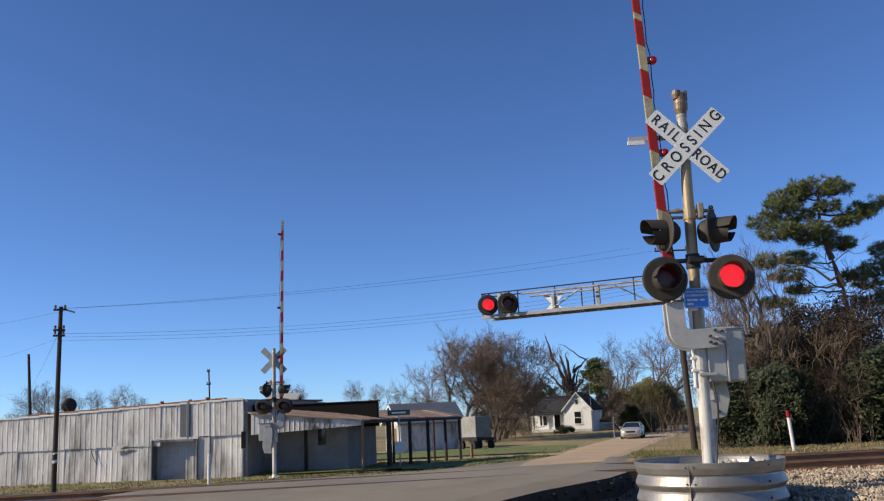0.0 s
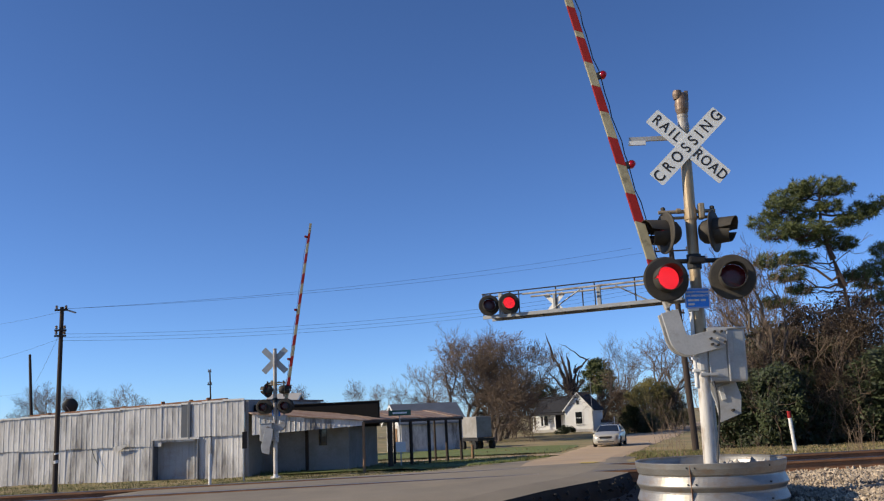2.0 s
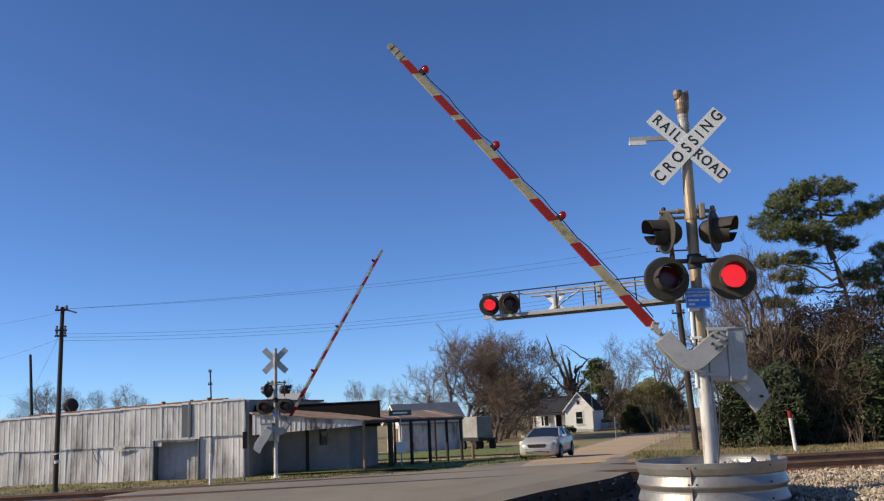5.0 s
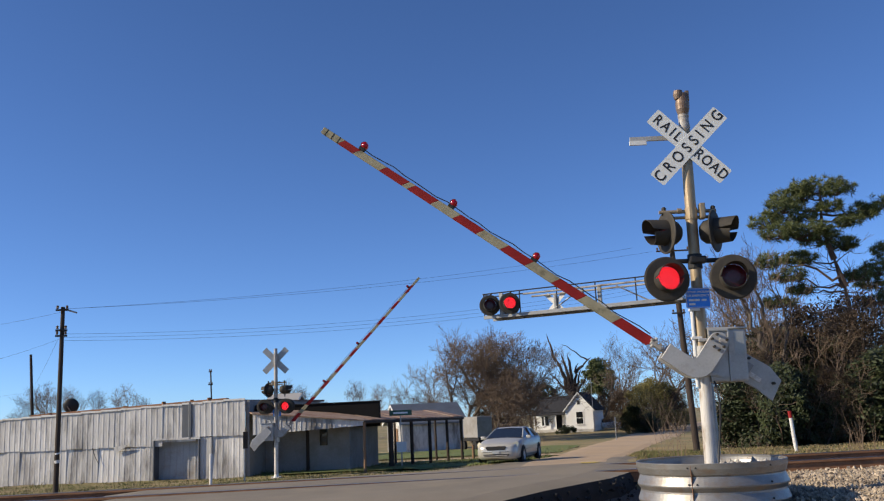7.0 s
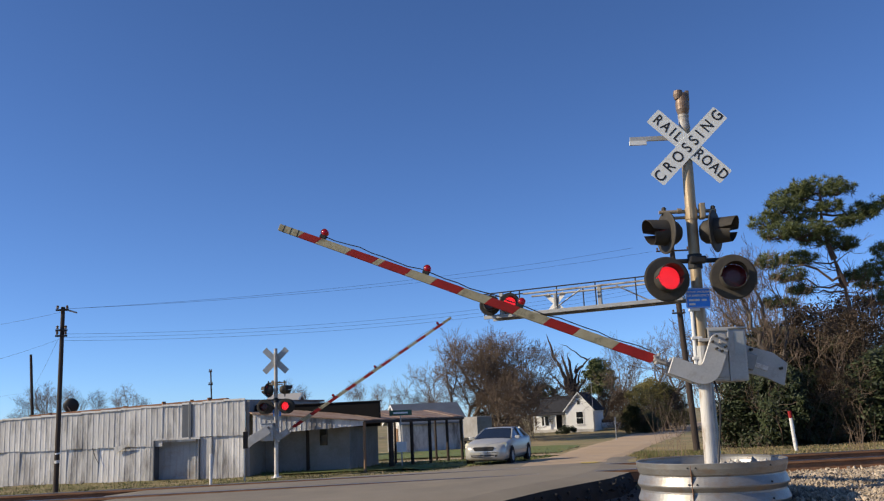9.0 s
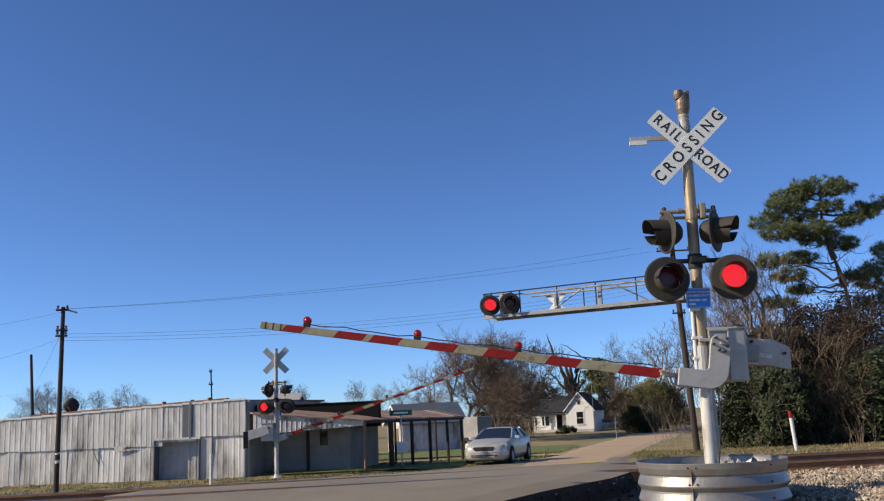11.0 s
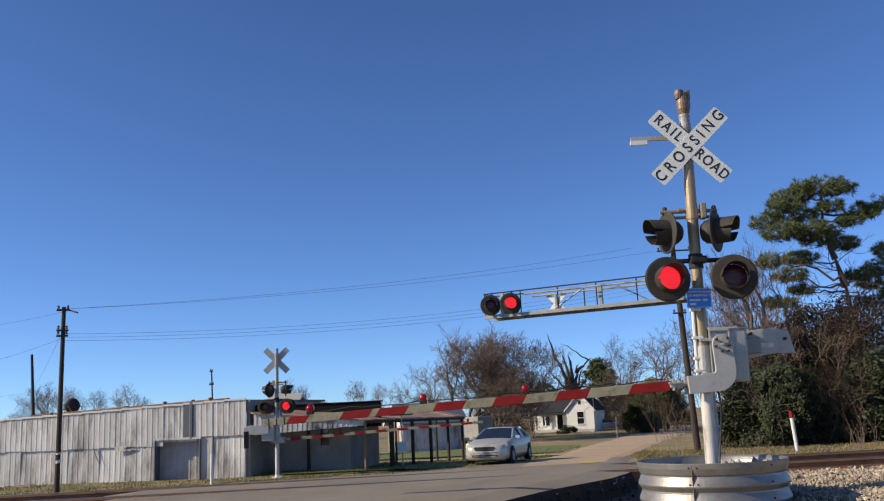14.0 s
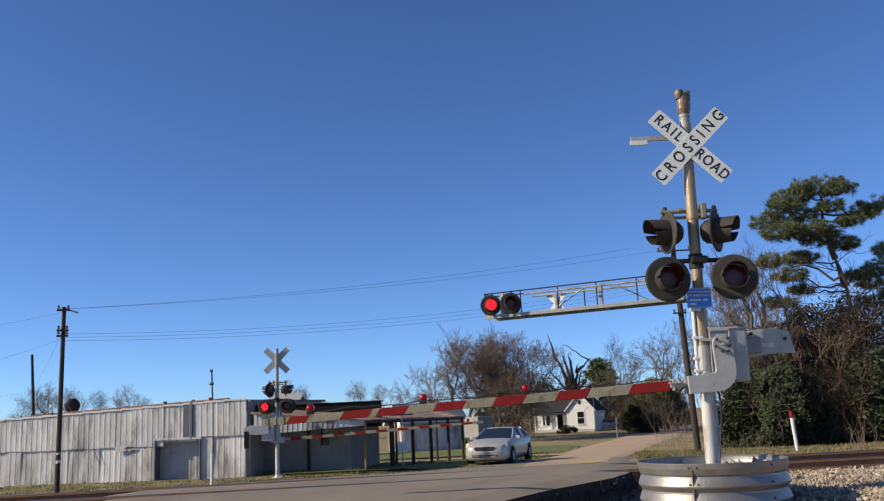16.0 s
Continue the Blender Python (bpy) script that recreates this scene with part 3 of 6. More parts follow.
def signal(name, m, label, reach, tub):
    """A crossing signal with mast, bell, crossbuck, six flashers, notice and gate. Its front faces -y; z = 0 at the mast's foot."""
    root = thing(name, m, label, "crossing signal", "crossing signals")
    part("mast", tube((0, 0, 1.62), (0, 0, 4.72), 0.070, n=24), M["mast"] if tub else M["galv"], root, "tarnished round metal mast" if tub else "grey round metal mast")
    bm = tube((0, 0, 0.0), (0, 0, 1.7), 0.076, n=24)
    part("mast_foot", bm, M["mast_white"], root, "white-painted lower mast")
    bm = box((0, 0, 0.03), (0.34, 0.34, 0.05), 0.01)
    for x in (-0.13, 0.13):
        for y in (-0.13, 0.13):
            tube((x, y, 0.03), (x, y, 0.13), 0.018, n=6, bm=bm)
    tube((0, 0, 0.05), (0, 0, 0.2), 0.11, 0.075, n=16, bm=bm)
    part("base_casting", bm, M["white"], root)
    # bell
    bm = lathe([(0.066, 4.62), (0.075, 4.66), (0.075, 4.70), (0.066, 4.74), (0.064, 4.80), (0.07, 4.82), (0.07, 4.85)], 20)
    part("mast_collar", bm, M["galv"], root)
    if tub:
        bm = lathe([(0.06, 4.84), (0.085, 4.92), (0.09, 5.0), (0.075, 5.1), (0.07, 5.14), (0.0, 5.15)], 20)
        lathe([(0.0, 0.06), (0.055, 0.055), (0.065, 0.0), (0.05, -0.06), (0.0, -0.065)], 16, bm, Matrix.Translation((-0.05, -0.02, 5.12)))
        box((0.06, -0.02, 5.1), (0.05, 0.06, 0.14), 0.01, bm=bm)
        part("bell", bm, M["brown"], root, "brown oxidised warning bell", smooth=False)
    # crossbuck, bracket
    crossbuck(root, (0.02, -0.085, 4.40))
    part("sign_bracket", box((0.0, -0.04, 4.40), (0.12, 0.10, 0.16), 0.01), M["galv"], root)
    if tub:
        bm = box((-0.35, 0.04, 4.56), (0.70, 0.03, 0.06), 0.004)
        part("rear_arm", bm, M["alu"], root, "grey arm behind the crossed sign")
        part("rear_blade", box((-0.60, 0.03, 4.505), (0.22, 0.03, 0.055), 0.003), M["white"], root)
    # upper crossarm with sideways flashers
    bm = tube((-0.40, 0, 3.56), (0.31, 0, 3.56), 0.024, n=10)
    tube((-0.26, 0.04, 3.49), (0.24, 0.04, 3.49), 0.020, n=10, bm=bm)
    box((0.13, -0.03, 3.55), (0.07, 0.12, 0.20), 0.015, bm=bm)
    for x in (-0.17, 0.13):
        tube((x, 0, 3.57), (x + 0.05, 0, 3.57), 0.036, n=10, bm=bm)
    tube((0, 0, 3.45), (0, 0, 3.60), 0.080, n=16, bm=bm)
    part("crossarm", bm, M["mast"], root)
    for x, turn in ((-0.335, -74), (0.28, 60)):
        _, c = lamp_unit(root, (x, -0.02, 3.29), turn, big=0.27)
        c.matrix_local = pose(0, -0.03, 0, 0, 0, 180)
        part("lamp_drop", tube((x, 0.02, 3.63), (x, 0.02, 3.32), 0.030, n=8, bevel=0.01), M["hood"], root)
    # lower crossarm with front and rear flashers
    bm = tube((-0.42, 0, 2.92), (0.42, 0, 2.92), 0.03, n=10)
    tube((0, 0, 2.82), (0, 0, 3.0), 0.09, n=16, bm=bm)
    box((0.02, -0.07, 2.92), (0.2, 0.12, 0.09), 0.02, bm=bm)
    for x in (-0.40, 0.40):
        tube((x, 0, 2.92), (x, 0, 2.72), 0.026, n=8, bm=bm)
    part("lamp_crossarm", bm, M["black"], root)
    cells = []
    for y, turn in ((-0.20, 0),) if tub else ((-0.20, 0), (0.20, 180)):
        for x in (-0.40, 0.40):
            _, c = lamp_unit(root, (x, y, 2.67), turn + (4 if x < 0 else -8) * (1 if y < 0 else 0), big=0.28)
            cells.append(c)
    # blue notice
    sg = part("notice", plate([(-0.15, -0.11), (-0.13, -0.125), (0.13, -0.125), (0.15, -0.11), (0.15, 0.11), (0.13, 0.125), (-0.13, 0.125), (-0.15, 0.11)], -0.086, -0.082), M["blue"], root, "small blue emergency notice with white writing")
    sg.matrix_local = pose(-0.02, -0.02, 2.435)
    part("notice_border", bar_frame(0.29, 0.235, 0.006), M["white"], sg).matrix_local = pose(0, -0.089, 0)
    text_mesh("REPORT PROBLEM", 0.034, sg, M["white"], pose(0.0, -0.09, 0.075, 90), gap=0.95)
    text_mesh("OR EMERGENCY", 0.038, sg, M["white"], pose(0.0, -0.09, 0.03, 90), gap=0.95)
    bm = bmesh.new()
    for z, a, b in ((-0.025, -0.115, 0.02), (-0.025, 0.04, 0.10), (-0.075, -0.115, -0.04)):
        box(((a + b) / 2, -0.0895, z), (b - a, 0.002, 0.024), bm=bm)
    part("notice_bar", bm, M["white"], sg)
    # gate mechanism
    bm = box((0.30, 0.12, 1.73), (0.46, 0.34, 0.64), 0.03)
    box((0.19, -0.055, 1.73), (0.20, 0.02, 0.54), 0.008, bm=bm)
    for x in (0.08, 0.31):
        box((x, -0.06, 1.73), (0.022, 0.04, 0.64), 0.006, bm=bm)
    box((0.19, -0.06, 2.04), (0.24, 0.05, 0.03), 0.006, bm=bm)
    box((0.30, 0.12, 2.06), (0.49, 0.38, 0.025), 0.01, bm=bm)
    mech = part("gate_mechanism", bm, M["alu"], root, "grey cast metal gate machine box")
    part("box_label", box((0.44, -0.053, 1.86), (0.12, 0.004, 0.28)), M["sign_back"], mech)
    bm = tube((0.0, 0, 1.55), (0.0, 0, 1.85), 0.09, n=16)
    box((0.06, 0, 1.5), (0.22, 0.2, 0.04), 0.008, bm=bm)
    box((0.06, 0, 1.92), (0.22, 0.2, 0.04), 0.008, bm=bm)
    part("mast_clamp", bm, M["alu"], root)
    bm = tube((-0.09, -0.03, 1.35), (-0.09, -0.03, 2.55), 0.024, n=8)
    for z in (1.55, 1.7, 1.95, 2.3):
        box((-0.06, -0.03, z), (0.13, 0.08, 0.035), 0.006, bm=bm)
    part("conduit", bm, M["white"], root, "white conduit pipe clamped to the mast")
    pts = [(0.10 + 0.04 * math.sin(k * 0.5), -0.07 - 0.03 * math.sin(k * 0.9), 1.42 - 0.12 * k) for k in range(11)]
    part("cable", sweep(pts, 0.012, 6), M["wire"], root)
    # the gate itself turns
    holder = thing("crossing_gate", m @ GATE_PIVOT, "red and white striped crossing gate arm with small red lamps", "crossing gate", "crossing gates")
    gate_arm(holder, reach)
    part("gate_shaft", tube((0.23, -0.17, 1.90), (0.23, 0.33, 1.90), 0.05, n=14), M["galv"], root)
    if tub:
        prof = [(0.872, 0.0), (0.868, -0.035), (0.850, -0.10), (0.836, -0.118)]
        for k in range(3):
            z0 = -0.118 - 0.18 * k
            prof += [(0.838, z0 - 0.014), (0.856, z0 - 0.06), (0.873, z0 - 0.105), (0.871, z0 - 0.12), (0.848, z0 - 0.155), (0.836, z0 - 0.172)]
        prof.reverse()
        out = prof + [(0.875, 0.02), (0.868, 0.028), (0.850, 0.022)] + [(r - 0.02, z2) for r, z2 in reversed(prof)]
        ring = thing("corrugated_ring", pose(m.translation.x, m.translation.y, 0.93), "corrugated galvanised steel culvert ring round the signal mast", "culvert ring")
        part("ring_wall", lathe(out, 96), M["culvert"], ring)
        part("seam", box((0.857, 0, -0.32), (0.034, 0.006, 0.66), 0.002, pose(0, 0, 0, 0, 0, -121)), M["rail"], ring)
        for a in (-124, -118, -60, 40, 140):
            turn_m = pose(0, 0, 0, 0, 0, a)
            for z in (0.0, -0.18, -0.36):
                part("bolt", turned(tube((0.85, 0.012, z - 0.02), (0.876, 0.012, z - 0.02), 0.011, n=6), turn_m), M["black"], ring)
        rng = random.Random(8)
        spots = []
        for _ in range(420):
            a, r = rng.uniform(0, 6.28), 0.8 * math.sqrt(rng.random())
            spots.append((m.translation.x + r * math.cos(a), m.translation.y + r * math.sin(a), 0.84 - 0.03 * rng.random(), rng.uniform(0.025, 0.06)))
        for _ in range(14):
            a, r = rng.uniform(-0.9, 0.9), rng.uniform(0.2, 0.7)
            spots.append((m.translation.x + r * math.cos(a), m.translation.y + r * math.sin(a), 0.875, rng.uniform(0.05, 0.09)))
        stones("rubble_fill", spots, M["gravel_white"], "pale broken rubble filling the steel ring", "rubble")
    return root, holder, cells


def turned(bm, m):
    bm.transform(m)
    return bm


def bar_frame(w, h, t):
    bm = bmesh.new()
    for x in (-w / 2 + t / 2, w / 2 - t / 2):
        box((x, 0, 0), (t, 0.002, h), bm=bm)
    for z in (-h / 2 + t / 2, h / 2 - t / 2):
        box((0, 0, z), (w - 2 * t, 0.002, t), bm=bm)
    return bm


NEAR_FOOT, FAR_FOOT = pose(3.11, 10.5, 0.46, 0, 1.3, -4), pose(-6.52, 32.4, -0.42, 0, 0, 180)
near_signal, near_gate, near_cells = signal("crossing_signal", NEAR_FOOT, "railroad crossing signal mast with crossed sign, red flashers and bell", 5.82, True)
far_signal, far_gate, far_cells = signal("crossing_signal", FAR_FOOT, "railroad crossing signal mast across the road seen from behind", 7.95, False)
tagged(part("signal_foundation", lathe([(0.0, 0.28), (0.2, 0.28), (0.26, 0.2), (0.30, -0.1)], 12), M["concrete"], None), "pale concrete foot under the signal mast", "foundation").matrix_world = pose(-6.52, 32.4, -0.62)


# ---- cantilever signal bridge ----
def build_cantilever():
    a, b = Vector((1.00, 21.50, 3.98)), Vector((5.48, 19.30, 3.98))
    run = Vector((b.x - a.x, b.y - a.y, 0))
    length, turn = run.length, math.degrees(math.atan2(run.y, run.x))
    root = thing("cantilever_signal", pose(b.x, b.y, ground_z(b.x, b.y), 0, 0, turn), "galvanised cantilever walkway with red flashers over the road", "signal bridge")
    z0 = a.z - ground_z(b.x, b.y)
    zt = z0 + 0.64
    L = length
    part("mast", tube((0.32, 0.3, -0.1), (0.32, 0.3, zt + 0.4), 0.11, 0.10, n=20), M["old_galv"], root, "thick galvanised mast")
    part("mast_plate", box((0.32, 0.3, 0.0), (0.6, 0.6, 0.06), 0.01), M["old_galv"], root)
    for y in (0.0, 0.6):
        part("bottom_chord", box((-L / 2, y, z0 + 0.04), (L, 0.05, 0.09), 0.006), M["old_galv"], root)
        part("handrail", tube((-L, y, zt), (0.1, y, zt), 0.016, n=8), M["black"], root, "dark thin handrail")
        part("mid_rail", tube((-L * 0.78, y, zt - 0.1), (0.1, y, zt - 0.1), 0.024, n=8), M["galv"], root)
        for k in range(6 if y == 0 else 3):
            x = -L + 0.02 + k * (L - 0.1) / (5 if y == 0 else 2)
            part("stanchion", tube((x, y, z0), (x, y, zt), 0.016, n=8), M["black"], root)
    part("deck", box((-L / 2, 0.3, z0 + 0.075), (L - 0.06, 0.52, 0.03), 0.004), M["old_galv"], root, "grey walkway grating")
    for k in range(9):
        x = -L + 0.3 + k * (L - 0.5) / 8
        part("deck_bearer", box((x, 0.3, z0 + 0.03), (0.04, 0.54, 0.05)), M["old_galv"], root)
    part("end_rail", tube((-L, 0, zt), (-L, 0.6, zt), 0.018, n=8), M["old_galv"], root)
    for x0, x1 in ((-L * 0.66, -L * 0.50), (-L * 0.16, -L * 0.32)):
        part("brace", tube((x0, 0.3, z0 + 0.08), (x1, 0.3, zt - 0.1), 0.018, n=8), M["old_galv"], root)
    part("hanger", box((-L * 0.405, 0.3, z0 + 0.3), (0.09, 0.09, 0.62), 0.008), M["old_galv"], root)
    part("hanger", box((-L * 0.86, 0.3, z0 + 0.3), (0.06, 0.06, 0.62), 0.008), M["old_galv"], root)
    for s in (-1, 1):
        bl = part("crossbuck_blade", box((0, 0, 0), (0.70, 0.006, 0.11), 0.002), M["white"], root, "pale crossed sign blade seen from behind")
        bl.matrix_local = Matrix.Translation((-L * 0.655, 0.64 + 0.008 * s, z0 + 0.30)) @ pose(0, 0, 0, 0, 47 * s)
    part("sign_post", box((-L * 0.655, 0.60, z0 + 0.3), (0.06, 0.05, 0.5), 0.005), M["old_galv"], root)
    cells = []
    for x in (-L + 0.22, -L + 0.76):
        _, c = lamp_unit(root, (x, -0.10, z0 + 0.33), -turn, big=0.265)
        cells.append(c)
        part("lamp_drop", tube((x, 0.0, z0 + 0.33), (x, 0.0, zt), 0.025, n=8), M["black"], root)
    _, extra = lamp_unit(root, (-L + 0.60, 0.35, z0 + 0.33), -turn + 150, big=0.265)
    extra.matrix_local = pose(0, -0.03, 0, 0, 0, 180)
    part("junction_box", box((-L + 0.49, 0.05, z0 + 0.32), (0.10, 0.10, 0.6), 0.01), M["old_galv"], root)
    return cells


cant_cells = build_cantilever()


# ---- tin warehouse ----
def ribbed(width, height, pitch=0.225, deep=0.008, wavy=0.0):
    """A ribbed metal sheet standing on z = 0, face to -y, x from 0 to width."""
    xs, n = [], max(1, round(width / pitch))
    for i in range(n):
        p = width / n * i
        q = width / n
        xs += [(p, 0), (p + 0.62 * q, 0), (p + 0.70 * q, -deep), (p + 0.90 * q, -deep), (p + 0.98 * q, 0)]
    xs.append((width, 0))
    bm = bmesh.new()
    cols = []
    for x, y in xs:
        w = wavy * math.sin(x * 3)
        cols.append([bm.verts.new((x, y + w, 0)), bm.verts.new((x, y, height)), bm.verts.new((x, y + 0.012, height)), bm.verts.new((x, y + w + 0.012, 0))])
    for a, b in zip(cols, cols[1:]):
        for i in range(4):
            bm.faces.new((a[i], b[i], b[(i + 1) % 4], a[(i + 1) % 4]))
    bm.faces.new(cols[0]), bm.faces.new(cols[-1])
    bmesh.ops.recalc_face_normals(bm, faces=bm.faces[:])
    return bm


def build_warehouse():
    cx, cy = -7.98, 33.7
    turn = -8.0
    root = thing("warehouse", pose(cx, cy, -0.42, 0, 0, turn), "long low warehouse clad in weathered ribbed tin sheets", "warehouse")
    rng = random.Random(11)
    sheet = ribbed(0.68, 1.0)
    low = part("tin_sheet", sheet, M["tin"], root)
    first = True
    depth = 11.0

    def top(x):
        return 3.05 + 0.036 * x
    n = 38
    door = (-3.74, -1.87)
    for i in range(n):
        x = -0.68 * (i + 1)
        seam = 1.38 + rng.uniform(-0.025, 0.02) + (0.28 if i < 3 else 0.0)
        for lower in (True, False):
            if lower and 2 <= i <= 5:
                continue
            ob = low if first else new("tin_sheet", low.data)
            first = False
            ob.parent = root
            z0, z1 = (0.0 + rng.uniform(0.0, 0.07), seam + 0.06) if lower else (seam, top(x + 0.34) + rng.uniform(-0.02, 0.0))
            if not lower and door[0] < x + 0.34 < door[1]:
                z0 = 1.50
            tilt = rng.uniform(-0.35, 0.35) if lower else 0
            ob.matrix_local = Matrix.Translation((x, -0.02 if lower else -0.055 - rng.uniform(0, 0.012), z0)) @ pose(0, 0, 0, rng.uniform(-1.6, 0.3) if lower else rng.uniform(0.2, 1.2), tilt * 0.5, 0) @ Matrix.Diagonal((1.02, 1, z1 - z0, 1))
    W = 0.68 * n
    # near-black walls behind the cladding, dark in the gaps between sheets
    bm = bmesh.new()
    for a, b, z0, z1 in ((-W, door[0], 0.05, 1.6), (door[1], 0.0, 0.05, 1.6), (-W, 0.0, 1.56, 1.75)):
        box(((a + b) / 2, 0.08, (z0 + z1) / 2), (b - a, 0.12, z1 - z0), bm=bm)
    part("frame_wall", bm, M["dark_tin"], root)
    for a, b in ((-4.08, door[0]), (door[1], -1.36)):
        q = part("tin_sheet", ribbed(b - a, 1.42 if a < -3 else 1.62), M["tin"], root)
        q.matrix_local = pose(a, -0.03, 0.02)
    # the door stands back behind jambs and header
    for x in (door[0], door[1]):
        part("door_jamb", box((x, 0.10, 0.78), (0.05, 0.44, 1.60), 0.008), M["jamb_and_shade_tin"], root)
    part("door_header", box(((door[0] + door[1]) / 2, 0.10, 1.62), (door[1] - door[0] + 0.1, 0.44, 0.08), 0.008), M["tin"], root)
    bm = bmesh.new()
    f = [bm.verts.new(c) for c in ((0, 0.0, top(0) - 0.03), (-W, 0.0, top(-W) - 0.03), (-W, depth, top(-W) + 0.1), (0, depth, top(0) + 0.1))]
    bm.faces.new(f)
    g = bmesh.ops.extrude_face_region(bm, geom=bm.faces[:])
    for v in g["geom"]:
        if isinstance(v, bmesh.types.BMVert):
            v.co.z -= 0.1
    bmesh.ops.recalc_face_normals(bm, faces=bm.faces[:])
    part("roof", bm, M["tin_rust"], root, "low rusty tin roof")
    bm = bmesh.new()
    k = 30
    for i in range(k):
        x0, x1 = -W * i / k, -W * (i + 1) / k
        box(((x0 + x1) / 2, -0.09, (top(x0) + top(x1)) / 2), (W / k + 0.01, 0.05, 0.07), bm=bm, m=None)
    part("eave_trim", bm, M["white"], root, "pale metal trim along the eave")
    for x in (-0.03,):
        part("corner_trim", box((x, -0.06, 1.5), (0.09, 0.05, 3.05), 0.008), M["tin"], root)
    side = part("side_wall", plate([(0, 0), (0.15, 0), (0.15, 3.0), (0, 3.0)], 0.02, depth), M["block"], root)
    d = part("door", ribbed(door[1] - door[0], 1.56, 0.27, 0.012), M["door_tin"], root, "pale blue-grey ribbed door set back in the wall")
    d.matrix_local = pose(door[0], 0.30, 0.02)
    for z in (0.86, 0.96):
        part("door_latch", box((door[0] + 0.98, 0.27, z), (0.07, 0.03, 0.07), 0.01), M["pole"], d).matrix_parent_inverse = d.matrix_local.inverted()
    # a dark sheet stands in for the shadow strip above the door; roof pipes
    p = part("cladding_patch", ribbed(0.42, 1.42, 0.42, 0.02), M["jamb_and_shade_tin"], root, "blue-grey sheet coloured dark for a shadow strip")
    p.matrix_local = pose(-2.58, -0.10, 1.60)
    flap = part("torn_flap", plate([(0, 0), (0.62, 0.10), (0.58, 0.0), (0.12, -0.24)], -0.006, 0.006), M["tin"], root, "bent torn corner of a tin sheet")
    flap.matrix_local = pose(-5.45, -0.11, 1.40, 8, 0, -4)
    # thin dark cord laid on the sheets to draw a crack line
    part("hanging_cable", sweep([(-6.35 + 0.30 * t, -0.09, 1.40 - 0.62 * t - 0.08 * math.sin(3.1 * t)) for t in (0.0, 0.25, 0.5, 0.75, 1.0)], 0.012), M["wire"], root)
    for x, d2 in ((-17.5, 3), (-14.2, 2.5), (-12.0, 4), (-9.6, 2), (-6.8, 3.2), (-4.4, 2), (-3.6, 3), (-2.6, 2.5)):
        part("roof_vent", tube((x, d2, top(x) + 0.02), (x, d2, top(x) + rng.uniform(0.22, 0.34)), 0.09, n=8), M["rail"], root)
    part("roof_ridge", box((-6.2, 2.6, 3.02), (9.0, 0.3, 0.16), 0.02, None), M["rail"], root).matrix_local = pose(0, 0, 0.17, 0, -2.06, 0)
    # side wing below the awning
    w = part("wing_wall", box((1.87, 1.9, 1.05), (3.64, 0.2, 2.1), 0.01), M["block"], root, "grey painted block wall in shade")
    part("window", box((2.62, 1.79, 1.42), (0.32, 0.05, 0.66), 0.01), M["glass"], w)
    part("wall_post", box((1.95, 1.77, 1.0), (0.12, 0.08, 1.9), 0.01), M["pole"], w)
    part("wing_side", box((3.60, 4.5, 1.05), (0.18, 5.0, 2.1), 0.01), M["block"], root)
    para = part("parapet", box((2.43, 2.6, 2.25), (4.75, 0.25, 1.0), 0.02), M["dark_tin"], root, "dark tarred parapet")
    part("parapet_side", box((0.3, 1.5, 2.30), (0.2, 2.0, 1.0), 0.02), M["dark_tin"], root)
    part("parapet_top", box((2.43, 2.6, 2.77), (4.85, 0.35, 0.05), 0.01), M["dark_tin"], root)
    return root


M["door_tin"] = mat("pale_blue_grey_tin", (0.38, 0.385, 0.385), 0.65, col2=(0.29, 0.295, 0.30), scale=1.5, fine=20, stain=(0.25, 0.22, 0.19), stain_scale=1.2)
# dark tone of the door jambs, also used for the painted shadow strip
M["jamb_and_shade_tin"] = mat("blue_grey_tin", (0.085, 0.095, 0.11), 0.7, 0.0, col2=(0.11, 0.12, 0.14), scale=1.5, fine=20, stain=(0.10, 0.10, 0.10), stain_scale=1.2)
build_warehouse()


